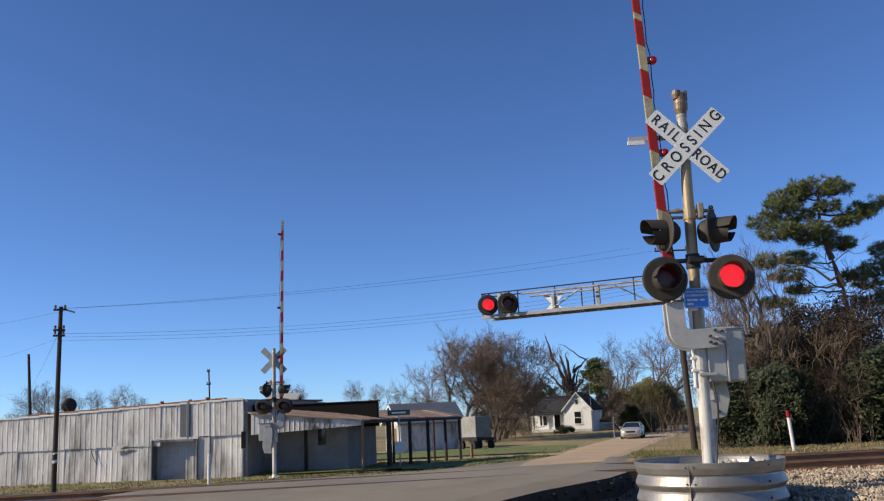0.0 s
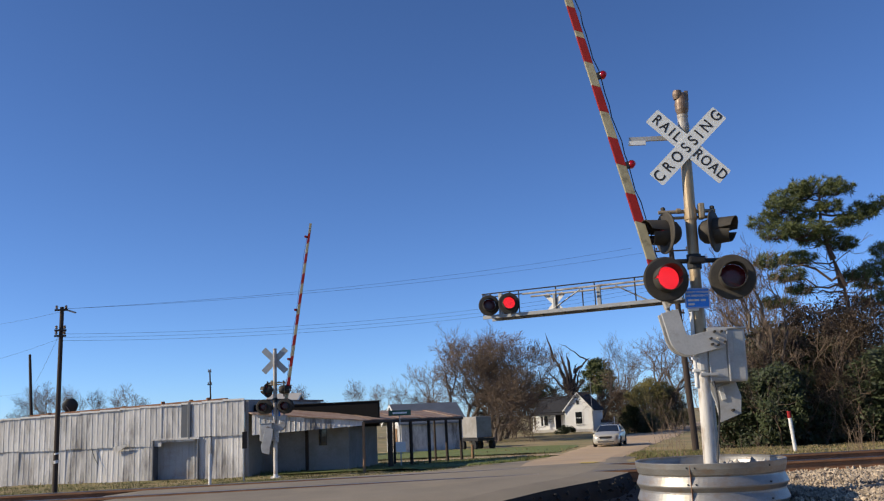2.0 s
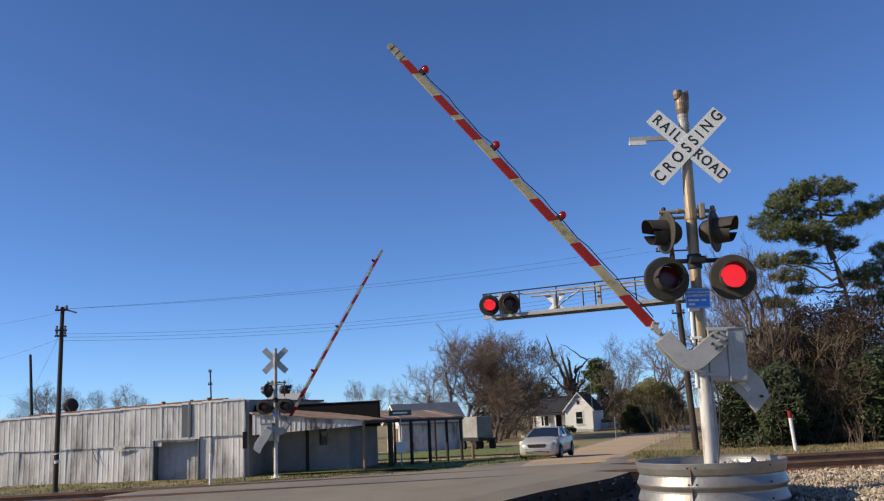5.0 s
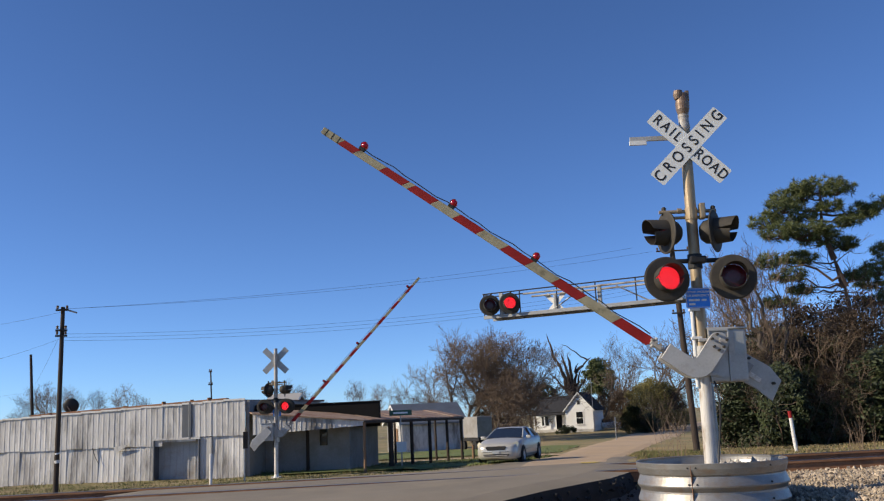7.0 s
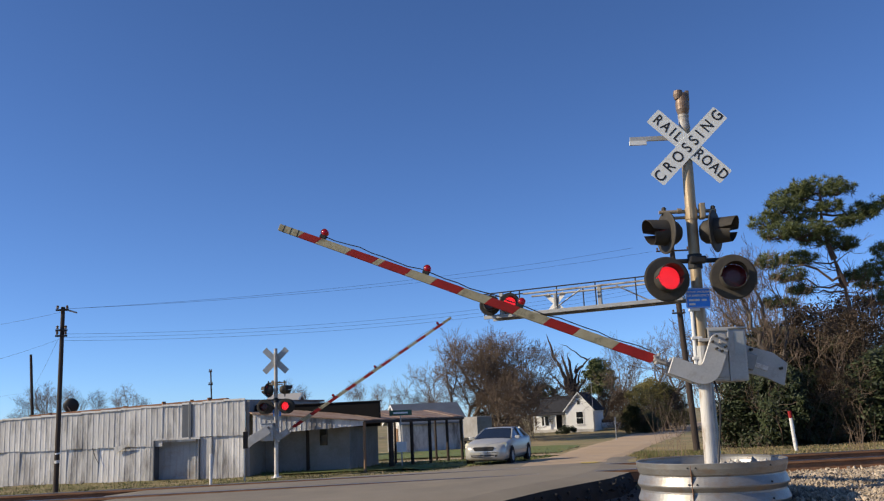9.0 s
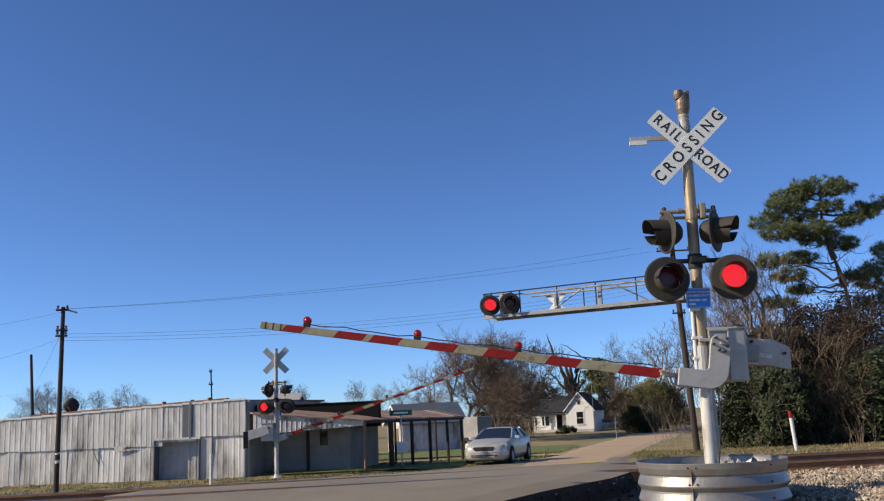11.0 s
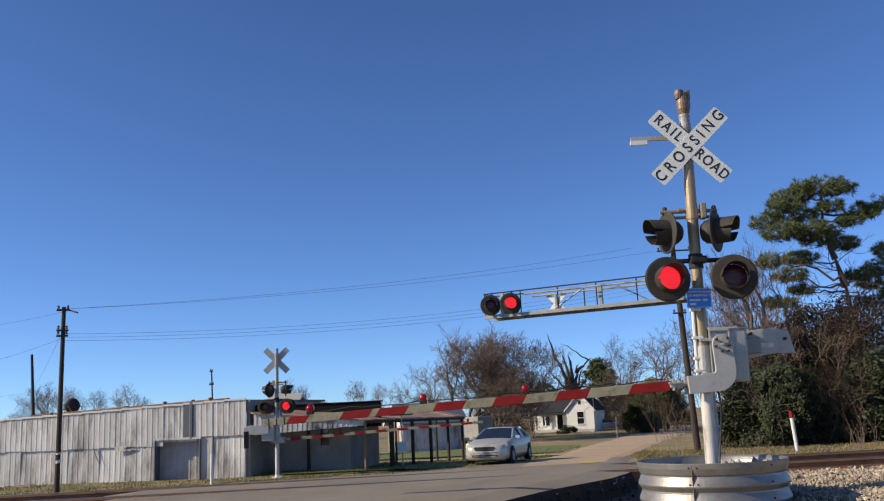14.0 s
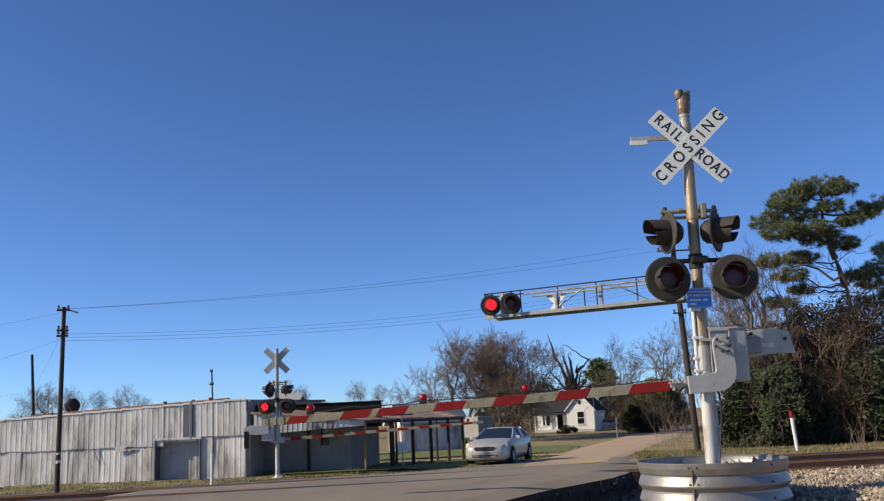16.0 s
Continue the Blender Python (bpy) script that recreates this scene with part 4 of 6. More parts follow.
def build_canopy():
    root = thing("canopy", pose(0, 0, 0), "rusty tin-roofed open shed on slim posts beside the warehouse", "shed")
    a, b = Vector((-3.29, 33.20, 1.46)), Vector((0.72, 45.00, 1.41))
    a0 = Vector((-7.60, 33.30, 2.06))
    # fascia of pale sheet over the wing
    lo0, lo1 = Vector((-7.59, 33.25, 1.22)), Vector((-3.32, 33.20, 1.40))
    v = [tuple(a0), tuple(a + Vector((0, 0, 0.16))), tuple(lo1), tuple(lo0)]
    bm = bmesh.new()
    bm.faces.new([bm.verts.new(c) for c in v])
    g = bmesh.ops.extrude_face_region(bm, geom=bm.faces[:])
    for q in g["geom"]:
        if isinstance(q, bmesh.types.BMVert):
            q.co.y += 0.05
    bmesh.ops.recalc_face_normals(bm, faces=bm.faces[:])
    part("fascia", bm, M["tin"], root, "pale corrugated fascia sheet")
    for k in range(22):
        t = (k + 0.5) / 22
        p, q = a0.lerp(a + Vector((0, 0, 0.14)), t), lo0.lerp(lo1, t)
        part("rib", tube(p + Vector((0, -0.004, 0)), q + Vector((0, -0.004, 0)), 0.012, n=5), M["tin"], root)
    # roof sheets between the front and the back edge
    back = Vector((-3.2, 3.4, 0.42))
    n = 16
    path = [a0 + Vector((0.0, 0.0, 0.0))] + [a + Vector((0, 0, 0.16)) + (b - a) * (i / n) for i in range(n + 1)]
    rng = random.Random(4)
    sheets = [(path[0], path[1])] + list(zip(path[1:], path[2:]))
    for p, q in sheets:
        lift = rng.uniform(-0.015, 0.03)
        bk = Vector((-1.6, 3.2, 0.40))
        bm = bmesh.new()
        vs = [p + Vector((0, -0.1, lift)), q + Vector((0, -0.1, lift)), q + bk + Vector((0, 0, lift)), p + bk + Vector((0, 0, lift))]
        bm.faces.new([bm.verts.new(c) for c in vs])
        g = bmesh.ops.extrude_face_region(bm, geom=bm.faces[:])
        for w in g["geom"]:
            if isinstance(w, bmesh.types.BMVert):
                w.co.z -= 0.045
        bmesh.ops.recalc_face_normals(bm, faces=bm.faces[:])
        part("roof_sheet", bm, M["tin_rust"], root, "rusty tin roofing sheet")
    bm = bmesh.new()
    part("front_beam", tube(a + Vector((0, 0, 0.06)), b + Vector((0, 0, 0.06)), 0.06, n=6), M["pole"], root)
    part("back_beam", tube(a + Vector((-1.4, 3, 0.38)), b + Vector((-1.4, 3, 0.38)), 0.06, n=6), M["pole"], root)
    for t, r in ((0.0, 0.055), (0.21, 0.11), (0.40, 0.075), (0.585, 0.075), (0.785, 0.07), (0.965, 0.07)):
        p = a.lerp(b, t)
        z = ground_z(p.x, p.y)
        part("post", tube((p.x, p.y, z - 0.1), (p.x, p.y, p.z + 0.08), r, n=8), M["post"] if t == 0 else M["pole"], root, "brown timber post" if t == 0 else "dark timber post")
    for t in (0.5, 0.97):
        q = a.lerp(b, t) + Vector((-1.4, 3, 0))
        part("post", tube((q.x, q.y, ground_z(q.x, q.y) - 0.1), (q.x, q.y, q.z + 0.4), 0.06, n=8), M["pole"], root, "dark timber post")


build_canopy()


# ---- houses ----
def gable_house(name, m, w, d, h, rise, label, wall, roof, over=0.25, windows=(), porch=False):
    """A house with its gable wall to -y; w wide, d deep."""
    root = thing(name, m, label, "house")
    part("wall", plate([(-w / 2, 0), (w / 2, 0), (w / 2, h), (0, h + rise), (-w / 2, h)], 0, d), M[wall], root)
    k = rise / (w / 2)
    for s in (-1, 1):
        e = w / 2 + over
        poly = [(0, h + rise + 0.10), (s * e, h + rise + 0.10 - k * e), (s * e, h + rise - 0.02 - k * e), (0, h + rise - 0.02)]
        part("roof", plate(poly, -over, d + over), M[roof], root, "grey shingled roof slope")
        part("bargeboard", plate([(0, h + rise + 0.08), (s * e, h + rise + 0.08 - k * e), (s * e, h + rise - 0.1 - k * e), (0, h + rise - 0.1)], -over - 0.04, -over - 0.005), M["siding"], root)
    for wx, wz, ww, wh in windows:
        win = part("window", box((wx, -0.02, wz), (ww, 0.06, wh), 0.01), M["glass"], root)
        bm = bar_frame(ww + 0.16, wh + 0.16, 0.08)
        part("window_frame", bm, M["siding"], win).matrix_local = pose(wx, -0.06, wz)
        part("glazing_bar", box((wx, -0.06, wz), (ww, 0.02, 0.05)), M["siding"], win)
        part("sill", box((wx, -0.08, wz - wh / 2 - 0.06), (ww + 0.24, 0.12, 0.05)), M["siding"], win)
    for i in range(int(h / 0.22)):
        part("clapboard", box((0, -0.012, 0.25 + i * 0.22), (w, 0.02, 0.02)), M[wall], root)
    return root


def build_white_house():
    g = Vector((16.66, 110.70, -1.09))
    Y = g.y
    zg = ground_z(g.x, g.y)
    root = gable_house("house", pose(g.x, g.y, zg, 0, 0, -20), 3.55, 7.5, 2.9, 2.05, "small white clapboard house with a grey shingle roof and porch", "siding", "shingle", windows=((0.05, 1.75, 0.85, 1.5),))
    part("gable_vent", box((0, -0.03, 3.7), (0.35, 0.05, 0.5), 0.01), M["shingle"], root)
    part("foundation", box((0, -0.02, 0.12), (3.4, 0.1, 0.4), 0.02), M["concrete"], root)
    # wing with porch to the side
    part("wing_wall", box((-4.0, 4.2, 1.3), (4.6, 3.4, 2.6)), M["siding"], root)
    part("wing_roof", plate([(-6.6, 2.55), (-1.4, 2.55), (-1.4, 2.62), (-6.6, 2.62)], 1.2, 2.4), M["shingle"], root)
    bm = bmesh.new()
    vs = [(-6.6, 1.0, 2.35), (-1.3, 1.0, 2.35), (0.0, 4.6, 4.75), (-5.6, 4.6, 4.65)]
    bm.faces.new([bm.verts.new(c) for c in vs])
    gg = bmesh.ops.extrude_face_region(bm, geom=bm.faces[:])
    for q in gg["geom"]:
        if isinstance(q, bmesh.types.BMVert):
            q.co.z -= 0.14
    bmesh.ops.recalc_face_normals(bm, faces=bm.faces[:])
    part("porch_roof", bm, M["shingle"], root, "grey shingled porch roof")
    for x in (-6.3, -4.9, -3.4, -1.9):
        part("porch_post", box((x, 1.25, 1.15), (0.14, 0.14, 2.3), 0.01), M["siding"], root)
    part("porch_deck", box((-4.0, 1.8, 0.2), (5.0, 1.6, 0.35), 0.02), M["concrete"], root)
    part("porch_rail", box((-5.5, 1.2, 0.85), (1.6, 0.05, 0.06)), M["siding"], root)
    part("door", box((-3.3, 2.47, 1.3), (0.9, 0.06, 1.9), 0.01), M["dark_tin"], root)
    part("window", box((-5.1, 2.47, 1.5), (0.9, 0.06, 1.2), 0.01), M["glass"], root)


def build_back_buildings():
    g = Vector((-2.59, 70.00, 0.21))
    zg = ground_z(g.x, g.y)
    root = gable_house("house", pose(g.x - 1.9, g.y, zg, 0, 0, -66), 3.4, 5.4, 2.35, 1.35, "white block outbuilding with a grey metal roof and green gable", "tin", "metal_roof", over=0.3)
    part("door", box((0.4, -0.04, 0.95), (0.9, 0.06, 1.8), 0.01), M["post"], root)
    part("gable_panel", plate([(-1.6, 2.4), (1.6, 2.4), (0, 3.65)], -0.04, -0.02), M["green_paint"], root, "green painted gable")
    t = Vector((2.11, 66.00, 0.01))
    tr = thing("box_trailer", pose(t.x, t.y, ground_z(t.x, t.y), 0, 0, 28), "pale grey box trailer parked behind the shed", "trailer")
    part("body", box((0, 0, 1.7), (1.3, 2.2, 1.55), 0.04), M["block"], tr)
    part("chassis", box((0, 0, 0.78), (1.5, 2.8, 0.2), 0.02), M["black"], tr)
    for x in (-0.75, 0.75):
        for y in (-0.9, 0.9):
            part("wheel", tube((x - 0.1, y, 0.36), (x + 0.1, y, 0.36), 0.36, n=16), M["tyre"], tr)
    # parked car by the house
    h = Vector((21.0, 116.0, -1.09))
    parked = thing("parked_car", pose(h.x, h.y, ground_z(h.x, h.y), 0, 0, 60), "pale parked hatchback beside the white house", "car")
    part("body", loft_body(), M["siding"], parked, smooth=True)
    part("windows", cabin(0.0), M["glass"], parked)


def build_brick_gable():
    root = gable_house("house", pose(-10.72, 62.0, -0.75, 0, 0, 80), 2.6, 2.2, 3.55, 0.85, "low house with a pale tin roof and red brick gable", "brick_red", "pale_tin", over=0.12)
    part("chimney", box((0.0, 2.4, 4.2), (0.14, 0.14, 1.9), 0.01), M["pole"], root, "dark flue pipe")


M["brick_red"] = mat("dull_red_brick", (0.22, 0.085, 0.06), 0.9, col2=(0.16, 0.065, 0.05), scale=2, fine=20)
M["pale_tin"] = mat("pale_tin_roof", (0.34, 0.33, 0.32), 0.6, 0.1, col2=(0.34, 0.32, 0.30), scale=1, fine=14)
M["metal_roof"] = mat("grey_metal_roof", (0.22, 0.235, 0.25), 0.5, 0.4, col2=(0.17, 0.18, 0.19), scale=1, fine=10)
M["green_paint"] = mat("green_paint", (0.035, 0.10, 0.065), 0.7)


# ---- car ----
def loft_body():
    rows = [(-2.36, 0.50, 0.30, 0.62), (-2.32, 0.66, 0.24, 0.70), (-2.22, 0.78, 0.20, 0.76), (-2.02, 0.865, 0.18, 0.82), (-1.5, 0.90, 0.18, 0.90), (-1.1, 0.905, 0.18, 0.955), (-0.8, 0.91, 0.19, 0.98), (0.0, 0.915, 0.19, 0.98),
            (1.2, 0.91, 0.19, 0.99), (1.6, 0.90, 0.19, 1.02), (2.05, 0.86, 0.22, 1.02), (2.24, 0.78, 0.28, 0.97), (2.32, 0.68, 0.4, 0.86)]
    bm = bmesh.new()
    rings = []
    for y, w, lo, hi in rows:
        half = [(0, lo), (w * 0.82, lo), (w * 0.97, lo + 0.07), (w, lo + 0.2), (w * 1.0, lo + (hi - lo) * 0.55), (w * 0.975, hi - 0.12), (w * 0.93, hi - 0.04), (w * 0.82, hi), (w * 0.45, hi + 0.025), (0, hi + 0.035)]
        full = half + [(-x, z) for x, z in reversed(half[1:-1])]
        rings.append([bm.verts.new((x, y, z)) for x, z in full])
    n = len(rings[0])
    for a, b in zip(rings, rings[1:]):
        for i in range(n):
            bm.faces.new((a[i], a[(i + 1) % n], b[(i + 1) % n], b[i]))
    bm.faces.new(rings[0]), bm.faces.new(rings[-1])
    bmesh.ops.recalc_face_normals(bm, faces=bm.faces[:])
    return bm


CABIN = [(-1.0, 0.74, 0.985), (-0.05, 0.60, 1.345), (0.35, 0.62, 1.385), (0.85, 0.61, 1.375), (1.15, 0.58, 1.335), (1.85, 0.66, 1.02)]


def cabin(out=0.0):
    """The glazed cabin under the roof."""
    bm = bmesh.new()
    rings = []
    for y, w, z in CABIN:
        base = 0.93
        wb = 0.80 + 0.03 * (z - 1)
        rings.append([bm.verts.new(c) for c in ((-wb, y, base), (-w, y, z), (-w * 0.5, y, z + 0.012), (w * 0.5, y, z + 0.012), (w, y, z), (wb, y, base))])
    for a, b in zip(rings, rings[1:]):
        for i in range(5):
            bm.faces.new((a[i], a[i + 1], b[i + 1], b[i]))
    bm.faces.new(rings[0]), bm.faces.new(rings[-1])
    bmesh.ops.recalc_face_normals(bm, faces=bm.faces[:])
    return bm


def build_car():
    root = thing("car", pose(0, 0, 0), "silver four-door sedan that drives up and stops at the gate", "car")
    body = part("body", loft_body(), M["car_paint"], root, smooth=True)
    part("windows", cabin(), M["glass"], root, "dark tinted car windows")
    bm = bmesh.new()
    vs = []
    for y, w, z in CABIN[1:5]:
        vs.append([bm.verts.new((x, y, zz)) for x, zz in ((-w - 0.03, z - 0.035), (-w * 0.85, z + 0.012), (0, z + 0.03), (w * 0.85, z + 0.012), (w + 0.03, z - 0.035))])
    for a, b in zip(vs, vs[1:]):
        for i in range(4):
            bm.faces.new((a[i], a[i + 1], b[i + 1], b[i]))
    part("roof", bm, M["car_paint"], root, smooth=True)
    for s in (-1, 1):
        def at(k, lo=False):
            y, w, z = CABIN[k]
            return (s * (w + 0.012), y, z - 0.01)
        part("pillar", tube((s * 0.79, -0.97, 0.975), at(1), 0.035, n=6), M["car_paint"], root)
        part("pillar", tube((s * 0.81, 0.42, 0.95), (s * 0.625, 0.36, 1.36), 0.032, n=6), M["black"], root)
        part("pillar", tube((s * 0.80, 1.72, 0.98), at(4), 0.07, n=6), M["car_paint"], root)
        part("mirror", box((s * 0.98, -0.72, 1.0), (0.20, 0.12, 0.14), 0.04), M["car_paint"], root)
        part("headlamp", plate([(-0.20, -0.07), (0.12, -0.09), (0.23, 0.02), (0.20, 0.10), (-0.05, 0.06)], -0.03, 0.10, bevel=0.015, m=Matrix.Translation((s * 0.66, -2.13, 0.715)) @ pose(0, 0, 0, -32, -s * 10, s * 35) @ Matrix.Diagonal((s * 1.15, 1.3, 1.35, 1))), M["lamp_glass"], root, "clear swept headlamp")
        part("fog_lamp", lathe([(0.0, 0.02), (0.06, 0.015), (0.075, 0.0)], 14, m=Matrix.Translation((s * 0.63, -2.245, 0.36)) @ pose(0, 0, 0, 90)), M["black"], root)
        for y in (-1.42, 1.38):
            wheel = part("wheel", lathe([(0.20, -0.11), (0.30, -0.11), (0.325, -0.08), (0.325, 0.08), (0.30, 0.11), (0.20, 0.11)], 28, m=pose(s * 0.83, y, 0.325, 0, 90, 0)), M["tyre"], root)
            part("rim", lathe([(0.0, 0.06), (0.06, 0.07), (0.17, 0.05), (0.205, 0.09)], 20, m=pose(s * 0.85, y, 0.325, 0, 90 * s, 0)), M["alu"], wheel)
            part("wheel_arch", lathe([(0.30, 0.0), (0.385, 0.004)], 28, m=pose(s * 0.908, y, 0.33, 0, 90 * s, 0)), M["black"], root)
        part("side_trim", box((s * 0.915, 0.0, 0.52), (0.02, 2.0, 0.05), 0.008), M["car_paint"], root)
        part("door_handle", box((s * 0.915, 0.28, 0.80), (0.03, 0.16, 0.03), 0.01), M["car_paint"], root)
    part("grille", plate([(-0.44, 0.05), (-0.36, -0.07), (0.36, -0.07), (0.44, 0.05), (0.36, 0.085), (-0.36, 0.085)], -2.385, -2.15, bevel=0.01, m=pose(0, 0, 0.625)), M["black"], root, "dark oval front grille")
    part("grille_bar", box((0, -2.392, 0.71), (0.72, 0.02, 0.022), 0.004), M["galv"], root)
    part("bumper_intake", plate([(-0.55, 0.04), (-0.48, -0.05), (0.48, -0.05), (0.55, 0.04)], -2.375, -2.2, bevel=0.01, m=pose(0, 0, 0.36)), M["black"], root)
    part("intake_trim", box((0, -2.382, 0.345), (0.94, 0.02, 0.022), 0.004), M["galv"], root)
    part("number_plate", box((0, -2.385, 0.47), (0.30, 0.02, 0.11), 0.006), M["sign_back"], root)
    part("underside", box((0, 0, 0.21), (1.6, 4.0, 0.1), 0.02), M["black"], root)
    return root


car = build_car()
build_white_house()
build_back_buildings()
build_brick_gable()


# ---- poles and wires ----
def utility_pole(foot, top, r, label, arms=()):
    f, t = Vector(foot), Vector(top)
    root = thing("utility_pole", pose(f.x, f.y, f.z), label, "utility pole", "utility poles")
    part("shaft", tube((0, 0, -0.2), t - f, r, r * 0.75, n=14), M["pole"], root)
    for dz, half, turn in arms:
        m = Matrix.Translation((t - f) + Vector((0, 0, dz))) @ pose(0, 0, 0, 0, 0, turn)
        part("pole_arm", box((0, -r, 0), (half * 2, 0.06, 0.07), 0.008, m), M["pole"], root)
        for x in (-half + 0.06, half - 0.06):
            part("insulator", lathe([(0.03, 0.05), (0.055, 0.08), (0.03, 0.11), (0.055, 0.14), (0.0, 0.18)], 10, m=m @ pose(x, -r, 0)), M["brown"], root)
    return root


def wire(p, q, sag, label="thin black overhead wire"):
    p, q = Vector(p), Vector(q)
    n = 24
    pts = [p.lerp(q, i / n) - Vector((0, 0, 4 * sag * (i / n) * (1 - i / n))) for i in range(n + 1)]
    tagged(part("overhead_wire", sweep(pts, 0.0045, 4), M["wire"]), label, "wire", "overhead wires")


lp = utility_pole((-13.73, 30.20, -0.35), (-13.74, 30.20, 6.08), 0.092, "tall creosoted wooden utility pole beside the warehouse", ((-0.12, 0.22, 10), (-0.85, 0.2, 10), (-1.05, 0.2, 10)))
part("streetlight_bracket", tube((0.5, 0, 6.2), (0.2, 0, 6.3), 0.03, n=6), M["galv"], lp)
for z in (0.95, 1.0, 1.25):
    part("pole_band", tube((0.02, 0, z), (0.01, 0, z + 0.05), 0.098, n=14), M["white"], lp)
utility_pole((-25.22, 52.00, 2.51), (-25.52, 52.00, 6.46), 0.10, "plain dark wooden pole standing behind the warehouse")
utility_pole((-16.47, 60.00, 0.36), (-16.67, 60.00, 5.52), 0.065, "short wooden pole with insulators behind the warehouse roof", ((-0.1, 0.12, 0), (-1.0, 0.16, 20)))
utility_pole((10.74, 38.00, -0.37), (10.49, 38.00, 9.08), 0.15, "leaning creosoted wooden utility pole beside the road", ((-0.55, 0.75, 0), (-3.4, 0.3, 0)))
lt = Vector((-13.74, 30.20, 6.01))
for px_end in ((8.71, 38.00, 8.77), (9.67, 38.00, 8.57)):
    wire(lt, px_end, 0.35)
for k, px_end in enumerate(((9.67, 38.00, 7.16), (9.65, 38.00, 6.98), (9.64, 38.00, 6.80))):
    wire(lt - Vector((0, 0, 0.9 + 0.12 * k)), px_end, 0.55)
wire(lt - Vector((0, 0, 1.05)), (-27.71, 40.00, 4.75), 0.5)
wire(lt - Vector((0, 0, 0.1)), (-34.89, 50.00, 8.38), 0.5)
wire(lt - Vector((0.1, 0, 1.0)), (-25.31, 52.00, 4.37), 0.1)
wire((-25.34, 52.00, 4.20), (-36.23, 60.00, 4.13), 0.1)
wire((-25.35, 52.00, 4.37), (-24.96, 48.00, 2.51), 0.05)


# ---- posts, small signs, dish ----
def marker_post(p, h, r, material, label, tilt=0.0, cap=None):
    root = thing("marker_post", pose(p[0], p[1], ground_z(p[0], p[1]), 0, tilt, 0), label, "post")
    part("shaft", tube((0, 0, -0.1), (0, 0, h), r, n=10, bevel=0.01), M[material], root)
    if cap:
        part("cap", tube((0, 0, h - 0.25), (0, 0, h + 0.02), r * 1.08, n=10), M[cap], root)


marker_post((13.47, 34.00, -0.27), 1.55, 0.07, "white", "white marker post with a red cap in dry grass", -3.0, "stripe_red")
marker_post((-8.19, 29.60, -0.35), 1.1, 0.05, "white", "slim white marker post on the verge", 0.0)
marker_post((1.19, 46.00, -0.17), 0.8, 0.08, "post", "short wooden bollard on the lawn", 0.0)


def road_sign(p, h, w, hh, face, label, turn=0, board=True):
    root = thing("road_sign", pose(p[0], p[1], ground_z(p[0], p[1]), 0, 0, turn), label, "road sign")
    part("sign_post", box((0, 0, h / 2), (0.05, 0.04, h), 0.005), M["sign_back"], root)
    part("sign_board", box((0, -0.03, h - hh / 2), (w, 0.012, hh), 0.004), M[face], root)
    return root


road_sign((-7.49, 31.50, -0.36), 1.75, 0.34, 0.6, "pole", "dark edge-on road sign beside the warehouse", 74)
st = road_sign((-2.04, 36.00, -0.40), 2.35, 0.95, 0.22, "green_paint", "green street name sign on a slim post", 12)
part("notice_board", box((0, -0.04, 0.85), (0.42, 0.02, 0.42), 0.004), M["siding"], st)
part("name_bar", box((0, -0.045, 2.24), (0.6, 0.006, 0.07)), M["sign"], st)
road_sign((14.35, 75.00, -0.49), 2.0, 0.12, 0.6, "sign_back", "slim grey sign post on the far lawn", 30)
road_sign((17.35, 104.00, 0.90), 6.5, 0.10, 0.3, "galv", "slim pale pole beside the white house", 0)


def build_dish():
    p = Vector((-18.07, 41.00, 2.60))
    root = thing("satellite_dish", pose(p.x, p.y, p.z - 0.9), "dark mesh satellite dish on the warehouse roof", "satellite dish")
    part("bowl", lathe([(0.0, 0.11), (0.14, 0.10), (0.28, 0.05), (0.36, 0.0), (0.35, -0.01), (0.27, 0.04), (0.13, 0.085), (0.0, 0.1)], 24, m=Matrix.Translation((0, 0, 1.2)) @ pose(0, 0, 0, 100, 0, 15)), M["black"], root, smooth=True)
    part("stand", tube((0, 0.1, -0.4), (0, 0.1, 1.1), 0.04, n=8), M["galv"], root)
    part("feed_arm", tube((0, 0, 0.9), (0, -0.4, 1.15), 0.012, n=6), M["galv"], root)


build_dish()


